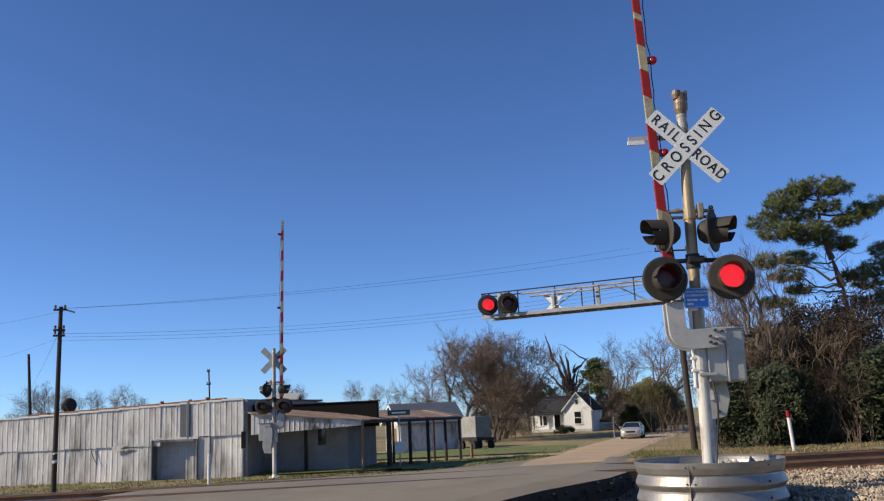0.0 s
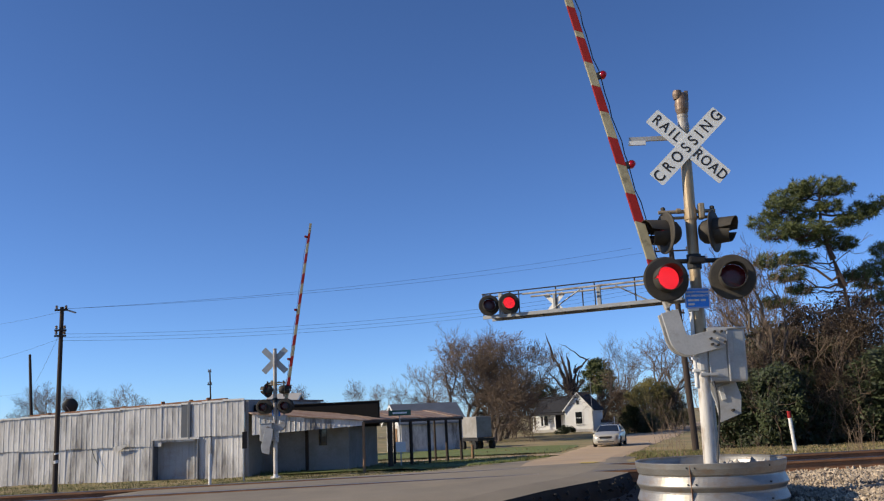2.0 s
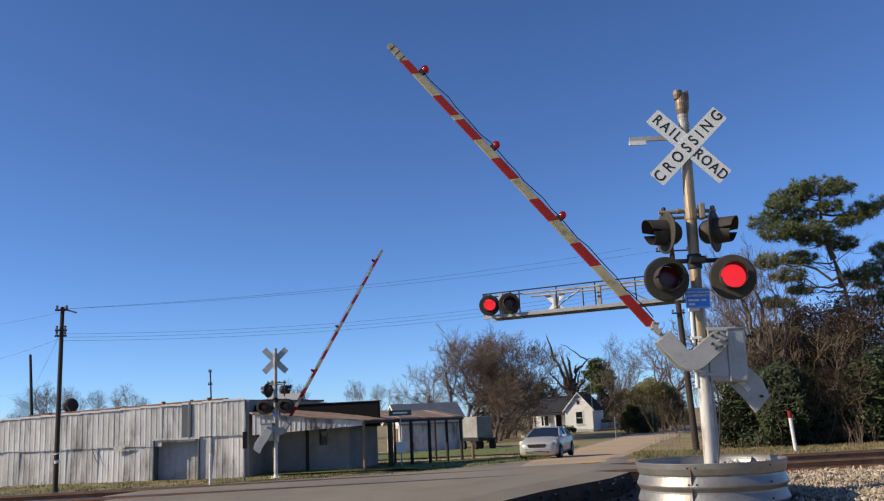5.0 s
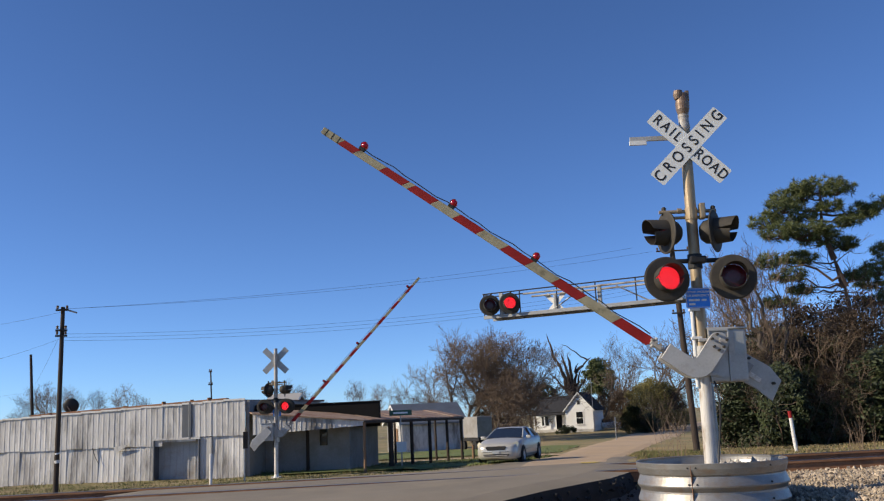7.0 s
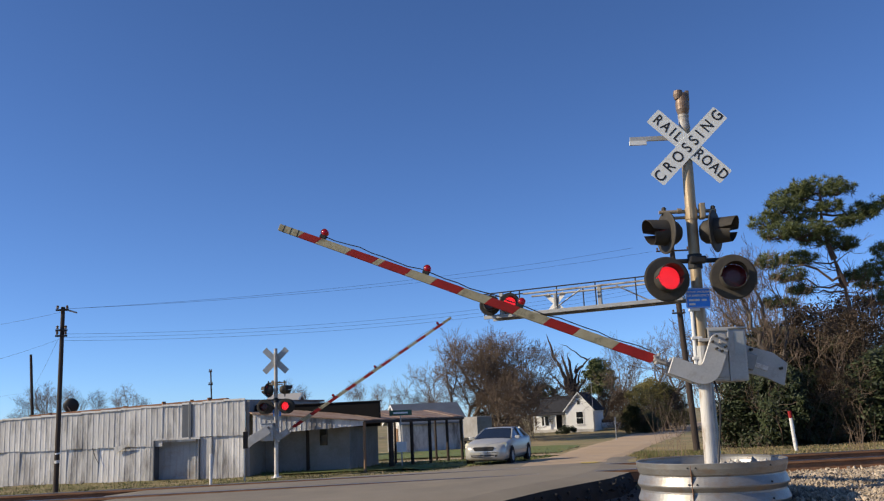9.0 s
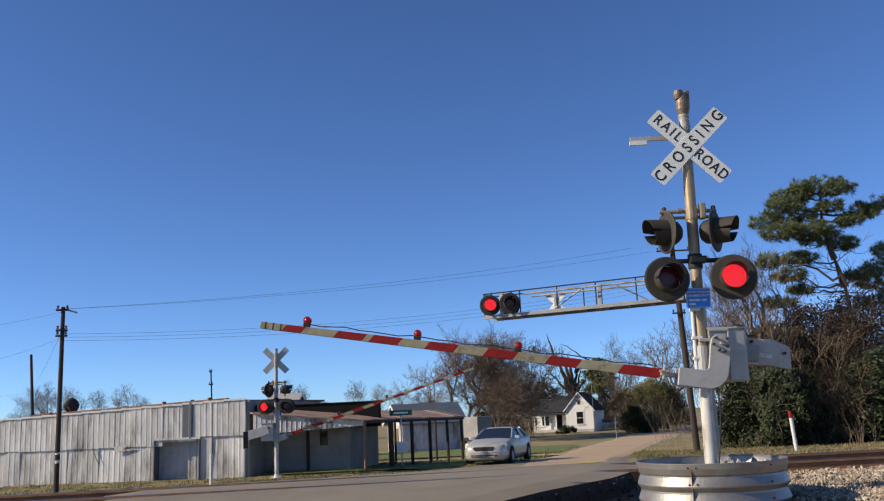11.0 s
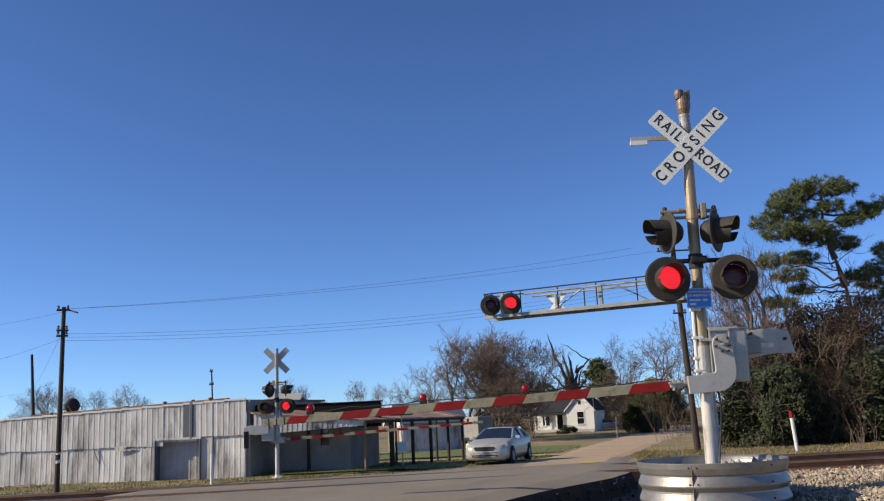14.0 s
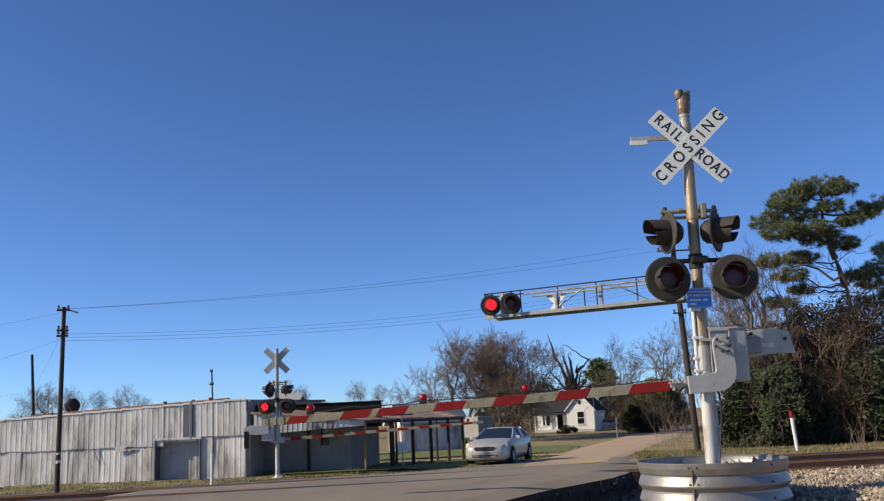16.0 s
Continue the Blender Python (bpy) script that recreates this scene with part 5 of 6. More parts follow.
# ---- trees ----
def branch_mesh(rng, start, direction, length, radius, depth, wander=0.25, split=(2, 3), drop=0.72, up=0.12, thin=0.006):
    """Bare limbs: returns the thick and the thin pieces as vertex and face lists."""
    thick, fine = ([], []), ([], [])

    def seg(p, q, r0, r1, sides, out):
        d = (q - p).normalized()
        a = d.orthogonal().normalized()
        b = d.cross(a)
        base = len(out[0])
        for c, r in ((p, r0), (q, r1)):
            for i in range(sides):
                t = 2 * math.pi * i / sides
                out[0].append(tuple(c + (a * math.cos(t) + b * math.sin(t)) * r))
        for i in range(sides):
            out[1].append((base + i, base + (i + 1) % sides, base + sides + (i + 1) % sides, base + sides + i))

    def grow(p, d, ln, r, lev):
        n = 3 if lev > 1 else 2
        for i in range(n):
            nd = (d + Vector((rng.gauss(0, wander), rng.gauss(0, wander), rng.gauss(0, wander) + up))).normalized()
            q = p + nd * ln / n
            r2 = max(thin, r * (0.86 if lev else 0.6))
            seg(p, q, r, r2, 7 if r > 0.08 else (4 if r > 0.02 else 3), thick if r > 0.03 else fine)
            p, d, r = q, nd, r2
            if lev > 0 and i < n - 1 and rng.random() < 0.8:
                side = (d + Vector((rng.gauss(0, 0.8), rng.gauss(0, 0.8), rng.gauss(0.1, 0.45)))).normalized()
                grow(p, side, ln * drop * rng.uniform(0.6, 1), max(thin, r * 0.55), lev - 1)
        if lev > 0:
            for _ in range(rng.randint(*split)):
                side = (d + Vector((rng.gauss(0, 0.5), rng.gauss(0, 0.5), rng.gauss(0.1, 0.35)))).normalized()
                grow(p, side, ln * drop * rng.uniform(0.75, 1.05), max(thin, r * 0.68), lev - 1)
    grow(Vector(start), Vector(direction).normalized(), length, radius, depth)
    return thick, fine


def bare_tree(seed, height, depth=5, label="bare grey-brown winter tree with fine twigs", stout=0.014, wood="bark", **kw):
    rng = random.Random(seed)
    root = thing("bare_tree", pose(0, 0, 0), label, "tree", "bare trees")
    thick, fine = branch_mesh(rng, (0, 0, -0.2), (rng.gauss(0, 0.06), rng.gauss(0, 0.06), 1), height * 0.30, height * stout, depth, **kw)
    grown = height / max(v[2] for v in thick[0] + fine[0])
    for part_list in (thick, fine):
        part_list[0][:] = [(v[0] * grown, v[1] * grown, v[2] * grown) for v in part_list[0]]
    raw("trunk", thick[0], thick[1], M[wood], root)
    if fine[0]:
        raw("crown", fine[0], fine[1], M["twig"], root, "haze of fine bare twigs")
    return root


def scaled(tree, p, s, turn, sink=0.0):
    ob = copy_thing(tree, pose(0, 0, 0))
    ob.matrix_basis = Matrix.LocRotScale((p[0], p[1], ground_z(p[0], p[1]) - sink), Euler((0, 0, radians(turn))), (s, s, s * 1.0))
    return ob


def cards(rng, centres, size, count, spread, flat=0.8):
    """Small leaf pieces scattered round the centres."""
    v, f = [], []
    for c, rad in centres:
        for _ in range(count):
            while True:
                o = Vector((rng.uniform(-1, 1), rng.uniform(-1, 1), rng.uniform(-1, 1)))
                if 0.15 < o.length < 1:
                    break
            p = Vector(c) + Vector((o.x * rad, o.y * rad, o.z * rad * flat))
            a = Vector((rng.gauss(0, 1), rng.gauss(0, 1), rng.gauss(0, 1))).normalized()
            b = a.orthogonal().normalized()
            s = size * rng.uniform(0.6, 1.3)
            k = len(v)
            v += [tuple(p - a * s), tuple(p + b * s * 0.45), tuple(p + a * s), tuple(p - b * s * 0.45)]
            f.append((k, k + 1, k + 2, k + 3))
    return v, f


def chain(rng, p, q, r, wobble=0.06, n=6):
    """A crooked tapering limb from p to q, as vertex and face lists."""
    p, q = Vector(p), Vector(q)
    ln = (q - p).length
    pts = [p.lerp(q, i / n) + (Vector((rng.gauss(0, 1), rng.gauss(0, 1), rng.gauss(0, 1))) * wobble * ln / 2 if 0 < i < n else Vector((0, 0, 0))) for i in range(n + 1)]
    v, f, k = [], [], 7
    for i, c in enumerate(pts):
        d = (pts[min(i + 1, n)] - pts[max(i - 1, 0)]).normalized()
        a = d.orthogonal().normalized()
        b = d.cross(a)
        rr = r * (1 - 0.72 * i / n)
        v += [tuple(c + (a * math.cos(6.2832 * m / k) + b * math.sin(6.2832 * m / k)) * rr) for m in range(k)]
    for i in range(n):
        f += [(i * k + m, i * k + (m + 1) % k, (i + 1) * k + (m + 1) % k, (i + 1) * k + m) for m in range(k)]
    f += [tuple(range(k)), tuple(range(n * k, n * k + k))]
    return v, f


def add(store, piece):
    k = len(store[0])
    store[0].extend(piece[0])
    store[1].extend(tuple(q + k for q in fc) for fc in piece[1])


def limbed_tree(seed, foot, limbs, label, wood, twigs=0, thin=0.012):
    """A tree of stout crooked limbs, each from one offset to another with its radius, with twigs at the ends."""
    rng = random.Random(seed)
    root = thing("bare_tree", pose(*foot), label, "tree", "bare trees")
    big, fine = ([], []), ([], [])
    for (x0, z0), (x1, z1), r in limbs:
        dy = rng.uniform(-0.15, 0.15) * abs(z1 - z0)
        add(big, chain(rng, (x0, 0, z0), (x1, dy, z1), r if twigs else r * 1.3))
        d = Vector((x1 - x0, dy, z1 - z0))
        for t in ([0.45, 0.6, 0.75, 0.9, 1.0] if twigs else [0.8, 1.0]):
            c = Vector((x0, 0, z0)).lerp(Vector((x1, dy, z1)), t)
            for piece in branch_mesh(rng, c, d.normalized() + Vector((rng.gauss(0, 0.5), rng.gauss(0, 0.5), 0.2)), d.length * (0.22 if twigs else 0.12), r * 0.28, twigs, thin=thin):
                add(fine, piece)
    raw("trunk", big[0], big[1], M[wood], root)
    raw("crown", fine[0], fine[1], M["twig"] if twigs else M[wood], root)
    return root


def pine(seed, foot, trunk, pads, label):
    """A tall pine: bare trunk along (x, z) points, and flat pads of needle tufts (x, z, half width, half height) on limbs from the trunk."""
    rng = random.Random(seed)
    root = thing("pine_tree", pose(*foot), label, "tree", "pines")
    wood = ([], [])
    n = len(trunk) - 1
    for i, (a, b) in enumerate(zip(trunk, trunk[1:])):
        add(wood, chain(rng, (a[0], 0, a[1]), (b[0], 0, b[1]), 0.34 * (1 - 0.8 * i / n), 0.02, 4))
    raw("trunk", wood[0], wood[1], M["pine_bark"], root, "reddish-brown pine trunk")
    limb, v, f = ([], []), [], []
    top = trunk[-1][1]
    for x, z, w, h in pads:
        c = Vector((x, rng.uniform(-1.0, 1.0) * min(1.2, w), z))
        zt = min(top - 0.2, z - 0.15 - 0.22 * abs(x - trunk[-2][0]) * rng.uniform(0.2, 1))
        tx = table([(q[1], q[0]) for q in trunk], zt)
        add(limb, chain(rng, (tx, 0, zt), c - Vector((0, 0, h * 0.5)), 0.035 + 0.013 * abs(x - tx), 0.10))
        tips = []
        w, h = w * 1.2, h * 1.65
        for _ in range(int(50 * w)):
            a, r = rng.uniform(0, 6.2832), math.sqrt(rng.random())
            u = Vector((r * math.cos(a) * w, r * math.sin(a) * w * 0.9, (rng.uniform(-0.7, 1.0)) * h * math.sqrt(max(0.1, 1 - r * r))))
            tips.append(c + u)
        for k, p in enumerate(tips):
            if k % 3 == 0:
                add(limb, chain(rng, c - Vector((0, 0, h * 0.5)), p - Vector((0, 0, 0.1)), 0.022, 0.12, 3))
            rad = rng.uniform(0.18, 0.30)
            for _ in range(40):
                d = Vector((rng.gauss(0, 1), rng.gauss(0, 1), rng.gauss(0.35, 0.8))).normalized()
                s = d.orthogonal().normalized()
                s = (Matrix.Rotation(rng.uniform(0, 6.28), 3, d) @ s) * 0.021
                q = p + d * rad * rng.uniform(0.0, 0.6)
                m = len(v)
                v += [tuple(q - s), tuple(q + s), tuple(q + d * rad * rng.uniform(0.8, 1.3))]
                f.append((m, m + 1, m + 2))
    # dead lower limbs
    for _ in range(16):
        zt = rng.uniform(0.38, 0.72) * top
        tx = table([(q[1], q[0]) for q in trunk], zt)
        az = rng.uniform(0, 6.28)
        for piece in branch_mesh(rng, (tx, 0, zt), (math.cos(az), math.sin(az) * 0.6, 0.05), rng.uniform(0.7, 1.5), 0.035, 2, wander=0.3, thin=0.008):
            add(limb, piece)
    tagged(raw("limb", limb[0], limb[1], M["pine_bark"], root), "crooked brown pine limbs and dead twigs", kind="stuff")
    raw("crown", v, f, M["needle"], root, "dark green needle tufts with gaps")
    return root


def shrub(seed, w, d, h, material, count, leaf, label, name="shrub", twigs=True, lift=0.0):
    """A ragged evergreen or leafless thicket: many small leaves in uneven clumps over stems."""
    rng = random.Random(seed)
    root = thing(name, pose(0, 0, 0), label, "shrub", "thickets")
    centres = []
    for _ in range(max(8, int(count / 130))):
        a, r = rng.uniform(0, 6.28), math.sqrt(rng.random())
        zz = rng.random() ** 0.8
        lim = math.sqrt(max(0.05, 1 - zz ** 2.2))
        centres.append(((r * lim * w / 2 * math.cos(a), r * lim * d / 2 * math.sin(a), lift + 0.12 + zz * h * 0.9), rng.uniform(0.35, 0.75) * max(0.6, min(1.2, h / 4))))
    v, f = cards(rng, centres, leaf, 130, 1.0)
    raw("foliage", v, f, M[material], root)
    if twigs:
        tv, tf = [], []
        for _ in range(7):
            p = (rng.uniform(-w, w) * 0.3, rng.uniform(-d, d) * 0.3, -0.1)
            thick, fine = branch_mesh(rng, p, (rng.gauss(0, 0.25), rng.gauss(0, 0.25), 1), (h + lift) * 0.42, 0.05 + 0.02 * lift, 3, wander=0.2, drop=0.66)
            for src in (thick, fine):
                k = len(tv)
                tv += src[0]
                tf += [tuple(q + k for q in fc) for fc in src[1]]
        raw("stem", tv, tf, M["twig"], root)
    return root


def drop_model(ob):
    for o in (*ob.children_recursive, ob):
        bpy.data.objects.remove(o)


def build_trees():
    models = [bare_tree(s, 10.0, 5, thin=0.0068) for s in (2, 5, 9, 14)]
    dense = [bare_tree(s, 10.0, 5, "dense bare brown tree with a rounded haze of twigs", split=(3, 5), drop=0.70, up=0.06, wander=0.30, thin=0.006) for s in (21, 33)]
    far = [bare_tree(s, 10.0, 5, "small far bare winter tree on the skyline", split=(2, 4), thin=0.0065) for s in (41, 47)]
    # grove behind the shed
    for i, (p, s, turn) in enumerate((((-0.48, 84.00, -0.18), 1.0, 10), ((0.77, 90.00, -0.36), 1.05, 80), ((5.3, 92.00, -0.54), 1.05, 200), ((6.2, 96.00, -0.54), 0.85, 140), ((-1.73, 92.00, -0.30), 0.75, 250), ((4.9, 88.00, -0.33), 0.9, 30))):
        scaled(models[i % 4], p, s * 1.22, turn)
    for i, (p, s, turn) in enumerate((((2.24, 88.00, -0.39), 0.92, 0), ((3.54, 86.00, -0.29), 0.95, 120), ((5.22, 90.00, -0.45), 0.92, 60), ((3.13, 94.00, -0.44), 0.95, 210), ((4.9, 90.00, -0.47), 0.80, 290), ((4.44, 84.00, -0.29), 0.72, 170))):
        scaled(dense[i % 2], p, s * 1.2, turn)
    # beyond the house and along the road
    for i, (p, s, turn) in enumerate((((20.93, 120.00, -0.60), 1.05, 0), ((22.34, 105.00, -0.51), 0.95, 70), ((23.23, 100.00, -0.49), 1.0, 140), ((26.18, 104.00, -0.67), 1.0, 210), ((31.77, 120.00, -1.08), 1.0, 300), ((11.9, 126.00, -0.47), 0.75, 33))):
        scaled(models[(i + 1) % 4], p, s * 1.3, turn)
    # thin trees behind the near signal and round the pine
    for i, (p, s, turn) in enumerate((((16.91, 50.00, -0.16), 1.2, 20), ((19.49, 55.00, -0.37), 1.3, 100), ((19.61, 52.00, -0.32), 1.25, 180), ((23.29, 56.00, -0.56), 1.0, 240), ((21.82, 48.00, -0.34), 0.9, 300), ((25.32, 52.00, -0.57), 1.1, 60), ((24.18, 60.00, -0.68), 1.1, 0))):
        scaled(models[i % 4], p, s, turn)
    # skyline behind the warehouse
    for i, (p, s, turn) in enumerate((((-56.81, 120.00, 2.47), 0.62, 0), ((-56.71, 125.00, 2.40), 0.70, 50), ((-50.82, 118.00, 2.23), 0.62, 130), ((-66.22, 130.00, 2.33), 0.5, 200), ((-50.45, 130.00, 2.47), 0.62, 90), ((-46.74, 128.00, 2.32), 0.66, 10), ((-47.45, 140.00, 2.68), 0.55, 70),
                                      ((-21.87, 125.00, 2.45), 0.62, 20), ((-20.19, 130.00, 2.37), 0.58, 95), ((-14.50, 125.00, 2.29), 0.58, 160), ((-12.95, 130.00, 2.22), 0.55, 250), ((-7.55, 125.00, 1.98), 0.50, 280), ((-5.30, 130.00, 1.88), 0.48, 300), ((-20.35, 150.00, 2.55), 0.42, 30))):
        scaled(far[i % 2], p, s * 1.5, turn)
    for ob in (*models, *dense, *far):
        drop_model(ob)
    # pines
    pine(3, (24.55, 50.0, ground_z(24.55, 50.0) - 0.1), ((0.0, 0.0), (-0.25, 4.1), (-0.67, 9.0), (-1.08, 10.7), (-1.58, 12.6), (-1.46, 14.0), (-1.35, 15.2)),
         ((-1.65, 15.2, 1.35, 0.42), (-2.8, 14.75, 1.0, 0.4), (-0.6, 14.85, 0.8, 0.4), (-3.75, 14.0, 1.0, 0.42), (-4.85, 13.2, 0.7, 0.38), (-2.8, 13.5, 1.1, 0.35), (-0.95, 13.9, 0.7, 0.3),
          (-4.5, 12.3, 0.95, 0.42), (-2.9, 12.3, 1.2, 0.35), (-1.7, 11.9, 1.2, 0.4), (-0.25, 11.65, 0.8, 0.35), (0.0, 12.9, 0.7, 0.28), (0.9, 13.5, 0.9, 0.36), (1.9, 13.9, 0.75, 0.4),
          (-5.1, 10.6, 0.7, 0.32), (-4.2, 9.7, 0.85, 0.32), (-4.6, 8.2, 0.8, 0.28), (-2.9, 10.9, 0.95, 0.32), (0.4, 9.7, 0.7, 0.22), (-3.2, 8.9, 0.6, 0.22)),
         "tall pine with a leaning trunk and ragged dark crown")
    pine(8, (27.6, 52.0, ground_z(27.6, 52.0) - 0.1), ((0.0, 0.0), (0.1, 5.0), (0.2, 9.0), (0.3, 11.5)),
         ((-0.6, 10.2, 0.9, 0.4), (-1.1, 9.4, 0.7, 0.3), (0.4, 11.4, 0.9, 0.4), (0.9, 10.4, 1.0, 0.4), (-0.9, 8.3, 0.7, 0.3), (0.8, 9.0, 0.9, 0.35)), "smaller pine half hidden in the thicket")
    # dead tree behind the house, leaning many-stemmed tree before the pine
    limbed_tree(7, (17.3, 120.0, ground_z(17.3, 120.0)), (((0.1, -0.2), (0.0, 5.2), 0.62), ((-0.1, 4.6), (-2.1, 9.9), 0.32), ((-1.95, 9.6), (-2.95, 13.2), 0.17), ((0.0, 4.8), (-1.0, 10.3), 0.30), ((0.1, 4.8), (-0.3, 10.1), 0.28), ((0.2, 4.8), (0.9, 8.9), 0.26),
                ((0.75, 8.0), (2.75, 9.8), 0.2), ((2.6, 9.6), (-0.9, 11.9), 0.09), ((0.3, 4.8), (1.95, 7.0), 0.2), ((-0.2, 4.6), (-2.9, 8.0), 0.18), ((0.25, 5.0), (1.4, 8.2), 0.18)), "dead tree with broken dark limbs behind the house", "pole")
    limbed_tree(12, (17.9, 46.0, ground_z(17.9, 46.0)), (((0.0, -0.2), (-0.7, 5.2), 0.24), ((-0.6, 5.0), (-1.6, 8.0), 0.17), ((0.2, -0.2), (-0.2, 5.6), 0.2), ((-0.2, 5.4), (-1.0, 9.2), 0.14), ((0.4, 0.0), (0.5, 7.6), 0.14), ((-1.5, 7.8), (-3.2, 9.4), 0.08), ((-0.8, 5.4), (-3.0, 7.4), 0.08)),
                "leaning many-stemmed bare tree at the thicket's edge", "bark", 3, 0.007)
    # evergreen by the house
    cedar = shrub(61, 5.4, 5.4, 6.0, "needle", 12000, 0.16, "dark green round-topped evergreen behind the white house", "evergreen_tree", lift=4.4)
    cedar.matrix_basis = pose(22.3, 126.0, ground_z(22.3, 126.0) - 0.1)
    low = shrub(63, 5.0, 4.0, 4.0, "needle", 5000, 0.16, "dark green evergreen behind the house roof", "evergreen_tree", lift=3.0)
    low.matrix_basis = pose(14.2, 128.0, ground_z(14.2, 128.0) - 0.1)
    # thickets: model, then places
    green = shrub(71, 5.0, 4.0, 5.0, "leaf", 9000, 0.13, "dense dark evergreen thicket of small leaves")
    brown = shrub(77, 5.0, 4.0, 5.5, "dryleaf", 8000, 0.06, "tangled brown leafless vines and brush")
    for p, s, turn in (((15.16, 44.00, -0.02), 0.80, 0), ((16.35, 43.00, -0.05), 0.85, 60), ((18.00, 44.00, -0.20), 0.8, 140), ((20.15, 47.00, -0.30), 1.15, 200), ((19.50, 50.00, -0.27), 1.4, 250), ((20.84, 44.00, -0.35), 0.75, 300), ((22.03, 43.00, -0.38), 1.0, 20),
                       ((22.72, 50.00, -0.48), 1.3, 95), ((18.60, 52.00, -0.27), 0.85, 170), ((19.9, 93.00, -0.74), 0.62, 200), ((21.4, 92.5, -0.74), 0.45, 20)):
        scaled(green, p, s, turn)
    for p, s, turn in (((15.92, 48.00, -0.14), 0.8, 0), ((16.74, 46.00, -0.13), 1.0, 45), ((19.33, 48.00, -0.29), 1.25, 100), ((18.98, 43.00, -0.25), 0.75, 170), ((22.08, 46.00, -0.42), 1.35, 220), ((21.95, 52.00, -0.49), 1.6, 280), ((21.12, 56.00, -0.47), 1.4, 330),
                       ((25.31, 52.00, -0.64), 1.7, 130), ((24.03, 105.00, -0.78), 1.1, 10), ((24.6, 106.00, -0.61), 0.9, 55), ((21.0, 104.00, -0.68), 0.9, 155), ((25.28, 98.00, -0.87), 0.9, 355), ((28.39, 110.00, -0.97), 1.0, 80), ((22.67, 110.00, -0.78), 1.0, 130), ((4.45, 96.00, -0.53), 1.1, 190), ((6.78, 98.00, -0.55), 1.2, 240), ((-1.88, 100.00, -0.46), 0.9, 300), ((8.9, 108.00, -0.85), 0.9, 20), ((21.6, 121.0, -0.9), 0.9, 60), ((23.6, 122.0, -0.9), 1.0, 160), ((19.2, 126.0, -0.9), 0.8, 10),
                       ((3.82, 96.00, -0.63), 0.6, 125)):
        scaled(brown, p, s, turn)
    olive = shrub(91, 5.0, 4.0, 5.5, "olive", 7000, 0.085, "rounded yellow-olive bush with thin winter leaves")
    for p, s, turn in (((20.9, 95.0, 0), 0.95, 0), ((22.8, 97.0, 0), 1.15, 70), ((24.9, 99.0, 0), 1.05, 150), ((26.5, 101.0, 0), 0.85, 220), ((16.6, 47.5, 0), 0.7, 40)):
        scaled(olive, p, s, turn)
    drop_model(green), drop_model(brown), drop_model(olive)


build_trees()


# ---- grass ----
def blades(name, count, area, size, material, label, seed, keep=lambda x, y: True):
    rng = np.random.default_rng(seed)
    v, f = [], []
    while len(f) < count:
        x, y = rng.uniform(*area[0]), rng.uniform(*area[1])
        if not keep(x, y):
            continue
        z = ground_z(x, y)
        h = size * rng.uniform(0.3, 1.2) * (1 + 1.1 * noise.noise((x * 1.1, y * 1.1, 9)))
        a = rng.uniform(0, 6.28)
        w = 0.005 + 0.0003 * y
        k = len(v)
        v += [(x - w * math.cos(a), y - w * math.sin(a), z - 0.02), (x + w * math.cos(a), y + w * math.sin(a), z - 0.02), (x + rng.normal(0, 0.3) * h, y + rng.normal(0, 0.3) * h, z + h)]
        f.append((k, k + 1, k + 2))
    tagged(raw(name, v, f, M[material]), label, "grass", kind="stuff")


def lane(y):
    return [table([(r[0], r[i]) for r in ROAD_FAR], y) for i in (1, 2)]


def off_road(x, y):
    if y < 36 and x < 7.6 and y > 16:
        lo, hi = table([(16, -6), (20, -8), (25, -12), (28.5, -13.2), (30, -5), (32, -1.2), (34, 1.2), (36, 2.6)], y), table([(16, 3.4), (20, 4.0), (25, 5.0), (30, 6.2), (36, 7.6)], y)
        if lo - 0.1 < x < hi + 0.1:
            return False
    lo, hi = lane(y)
    return not (y > 33 and lo - 0.2 < x < hi + 0.2) and not (46.8 < y < 50 and -4.5 < x < 11)


def patchy(x, y):
    return off_road(x, y) and noise.noise((x * 0.25, y * 0.25, 3)) > -0.15


blades("dry_grass", 60000, ((4.5, 32), (17, 46)), 0.10, "grass_dry", "dry straw-coloured verge grass beside the railway", 1, patchy)
blades("green_grass", 26000, ((4.5, 32), (17, 46)), 0.08, "grass", "low green grass among the dry verge", 7, patchy)
blades("dry_grass", 3000, ((-20, 12), (34, 60)), 0.16, "grass_dry", "dry winter lawn grass", 2, patchy)
blades("green_grass", 15000, ((-8, 11), (34, 47)), 0.12, "grass", "short green lawn grass beside the road", 3, off_road)
blades("green_grass", 15000, ((-24, 2), (28.6, 34)), 0.05, "grass", "short grass strip before the warehouse", 4, off_road)
blades("dry_grass", 3000, ((-24, 2), (28.6, 34)), 0.07, "grass_dry", "dry grass tufts before the warehouse", 5, off_road)
blades("green_grass", 1500, ((1.2, 3.0), (8.6, 10.0)), 0.10, "grass", "weeds among the stones at the road edge", 6, lambda x, y: x > road_right(y) + 0.3)


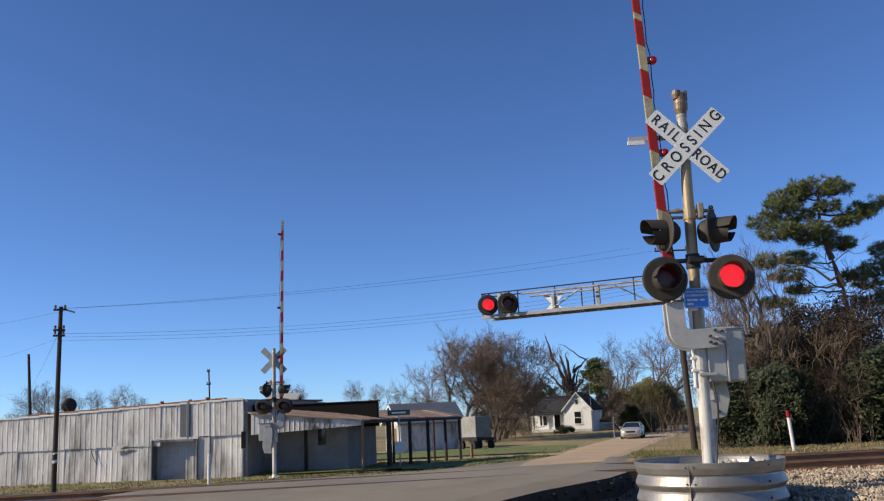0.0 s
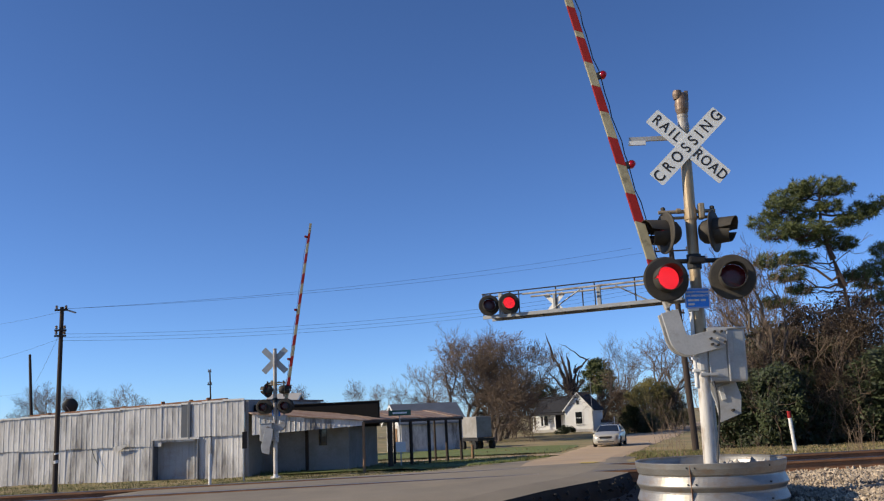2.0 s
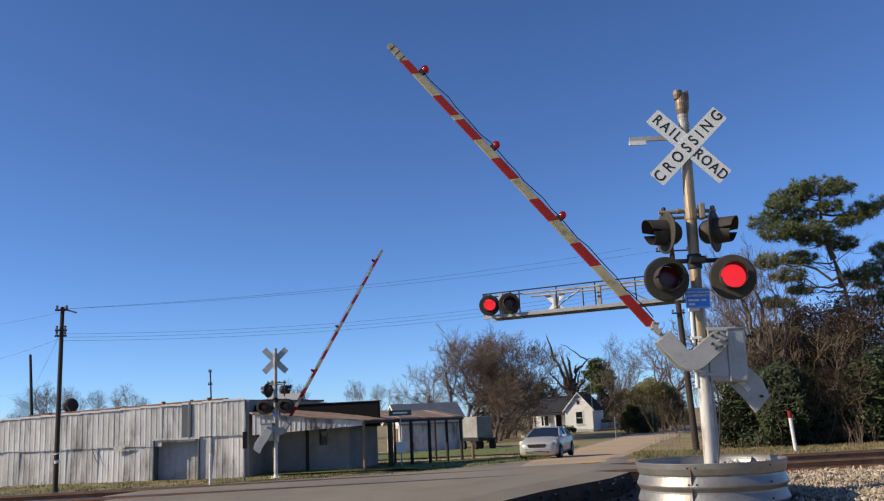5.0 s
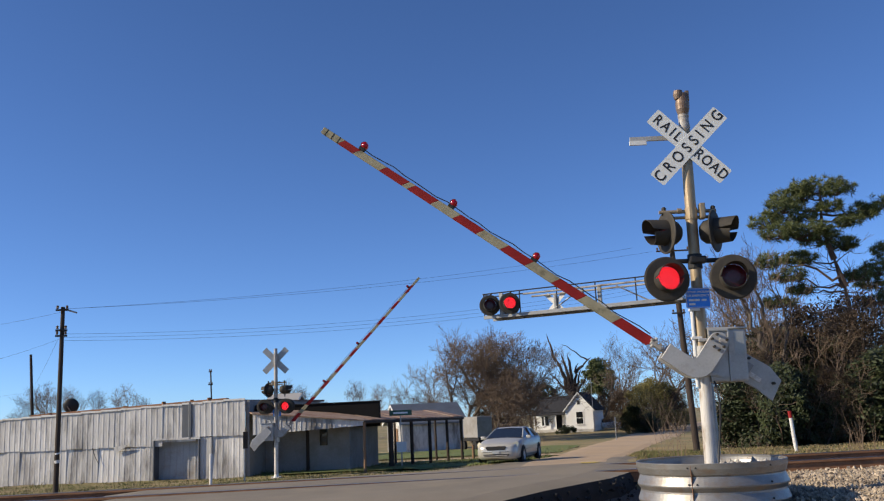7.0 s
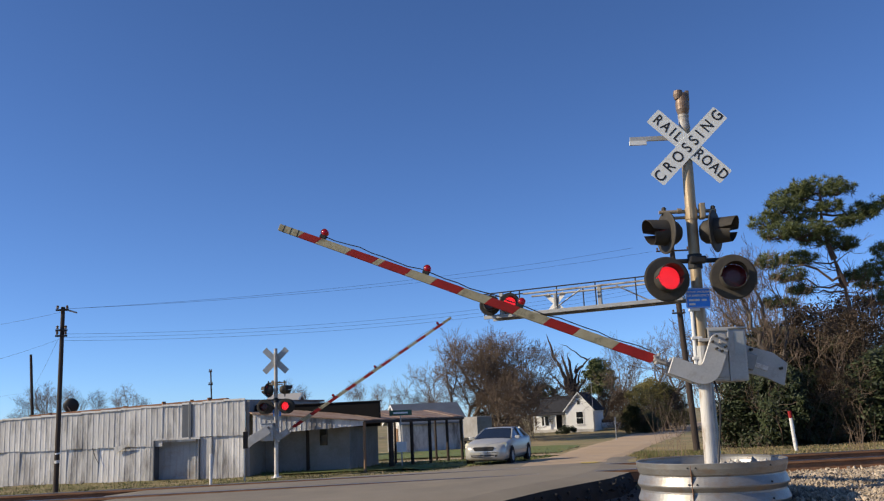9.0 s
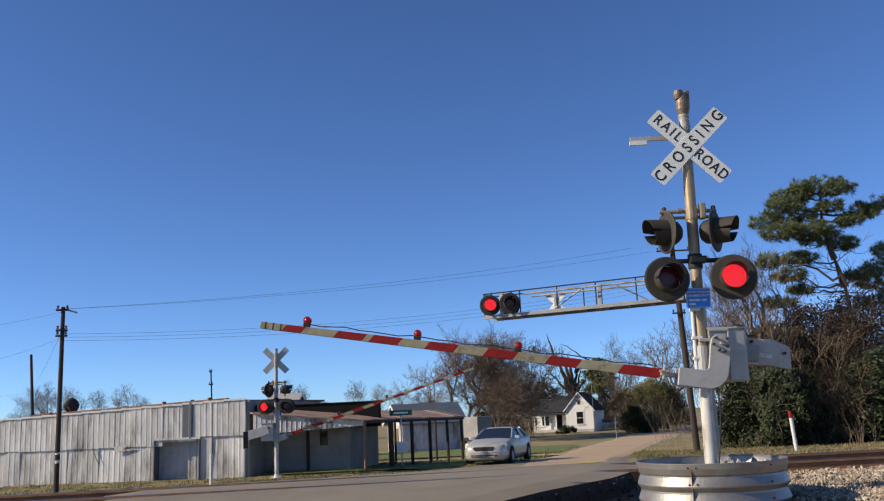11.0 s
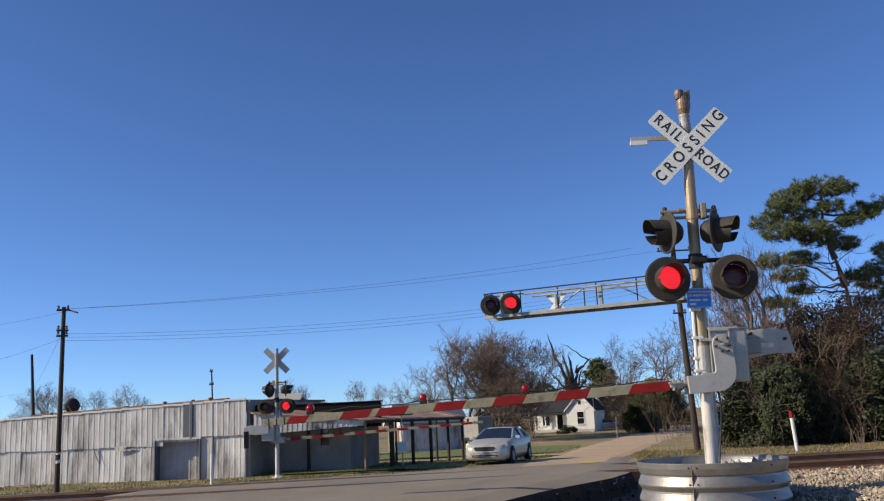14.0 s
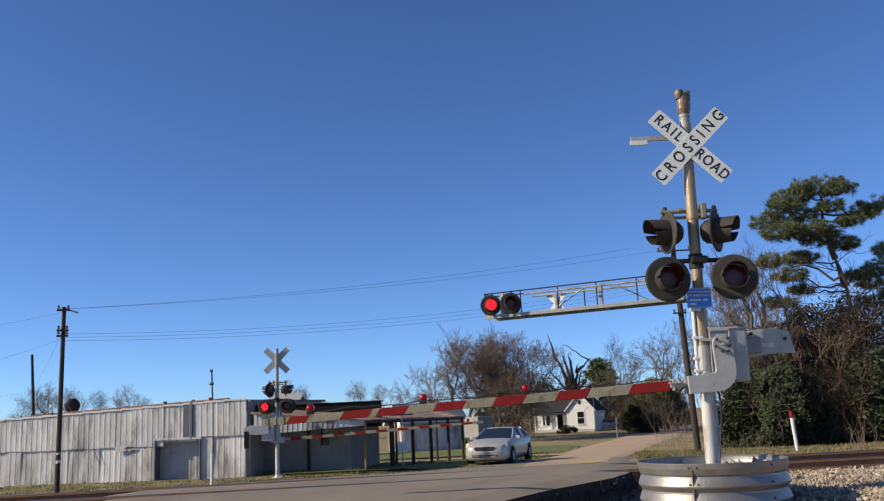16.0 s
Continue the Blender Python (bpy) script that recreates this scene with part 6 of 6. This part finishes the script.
def weed_clump(p, h, seed):
    """A clump of tall dry stalks."""
    rng = random.Random(seed)
    root = thing("dry_weeds", pose(p[0], p[1], ground_z(p[0], p[1])), "tall dry weed stalks beside the road", "weeds", "weed clumps")
    for _ in range(7):
        thick, fine = branch_mesh(rng, (rng.gauss(0, 0.25), rng.gauss(0, 0.25), -0.05), (rng.gauss(0, 0.1), rng.gauss(0, 0.1), 1), h * rng.uniform(0.4, 0.75), 0.009, 1, wander=0.08, up=0.1, thin=0.003)
        raw("stalk", thick[0] + fine[0], thick[1] + [tuple(q + len(thick[0]) for q in f) for f in fine[1]], M["twig"], root)


for k, (p, h) in enumerate((((6.63, 26.00, 0.19), 1.7), ((7.11, 27.00, 0.12), 1.9), ((8.40, 26.00, 0.21), 0.9), ((10.57, 30.00, -0.04), 1.0), ((13.42, 28.00, 0.17), 1.6), ((13.97, 30.00, -0.01), 1.2))):
    weed_clump(p, h, 90 + k)
bush = shrub(83, 2.4, 1.6, 0.9, "leaf", 2600, 0.09, "low rounded dark hedge bush by the porch", "hedge_bush", twigs=False)
hp = (14.0, 104.00, -0.72)
bush.matrix_basis = pose(hp[0], hp[1], ground_z(hp[0], hp[1]))


# ---- what moves ----
def motions():
    # gates come down: seconds, degrees of lift
    near = [(0, 87.2), (1.2, 87.2), (1.5, 84.6), (2, 76.5), (2.5, 69.6), (3, 65.0), (3.5, 61.0), (4, 57.5), (6.5, 39.2), (7, 35.6), (7.5, 31.95), (8, 28.4), (8.5, 24.9), (9, 21.4),
            (11.5, 5.65), (12, 2.9), (12.5, 0.0), (13, -2.3), (13.5, -3.8), (14, -3.8), (16, -3.8)]
    far = [(0, 89.2), (1.4, 89.2), (2, 81.4), (2.5, 74.4), (3, 70.8), (3.5, 68.0), (4, 65.4), (6.5, 49.8), (7, 46.5), (7.5, 43.2), (8, 39.4), (8.5, 35.7), (9, 32.2), (10.8, 18.6), (12.5, 6.1), (13.3, 2.9),
           (13.6, 2.4), (16, 2.4)]
    for holder, foot, rows in ((near_gate, NEAR_FOOT, near), (far_gate, FAR_FOOT, far)):
        walk(holder, [(t, foot @ GATE_PIVOT @ pose(0, 0, 0, 0, a, 0)) for t, a in rows])
    # the flashers turn their lit face to the front in turn
    for cells, first, last in FLASHERS:
        for k, cell in enumerate(cells):
            turn_cell(cell, k, first, last)
    walk(car, [(t, pose(x, y, paved_z(x, y) + 0.012, 0, 0, -h)) for t, x, y, h in CAR_WAY])


def turn_cell(cell, k, first, last):
    """k 0: the left cell, lit in the second half of each cycle; 1: the right one. Between first and last seconds they flash, else they show their dark face."""
    y = -0.03

    def lit(t):
        if t < first or t > last:
            return False
        return (sum(q <= t for q in SWITCHES) % 2 == 1) == (k == 0)
    rows, now = [], lit(0.0)
    ang = 0 if now else 180
    rows.append((0.0, pose(0, y, 0, 0, 0, ang)))
    for i in range(1, 16 * FPS + 1):
        t = i / FPS
        if lit(t) != now:
            now = lit(t)
            rows.append((t - 2 / FPS, pose(0, y, 0, 0, 0, ang)))
            for step in (1, 2, 3):
                rows.append((t + (step - 2) / FPS, pose(0, y, 0, 0, 0, ang + 60 * step)))
            ang += 180
    rows.append((16.0 + 2 / FPS, pose(0, y, 0, 0, 0, ang)))
    walk(cell, [r for j, r in enumerate(rows) if j == 0 or r[0] > rows[j - 1][0] + 0.5 / FPS])


# the moments at which the pairs change over
SWITCHES = [{1: 0.94, 6: 3.92, 11: 7.09, 20: 12.59, 24: 14.91}.get(i, 0.35 + 0.61 * i) for i in range(27)]
CAR_WAY = [(0, 16.39, 77.0, 17), (0.5, 15.33, 73.49, 17), (1, 14.24, 69.91, 17), (1.5, 12.5, 64.25, 17), (2, 10.97, 59.35, 17.5), (2.5, 9.69, 55.33, 18), (3, 8.35, 51.24, 18), (3.5, 7.07, 47.5, 18),
           (4, 6.07, 44.71, 18), (6.5, 2.98, 37.75, 18.5), (7, 2.55, 37.0, 18.5), (7.5, 2.35, 36.65, 18.5), (8, 2.19, 36.42, 18.5), (8.5, 2.08, 36.3, 18.5), (9, 2.03, 36.25, 18.5), (9.4, 2.02, 36.23, 18.5),
           (16, 2.02, 36.23, 18.5)]
FLASHERS = [(near_cells[:2], 0.0, 15.58), (near_cells[2:], 0.0, 15.58), (far_cells[:2], 5.2, 17.0), (far_cells[2:], 5.2, 17.0), (cant_cells[::-1], 0.0, 17.0)]
motions()
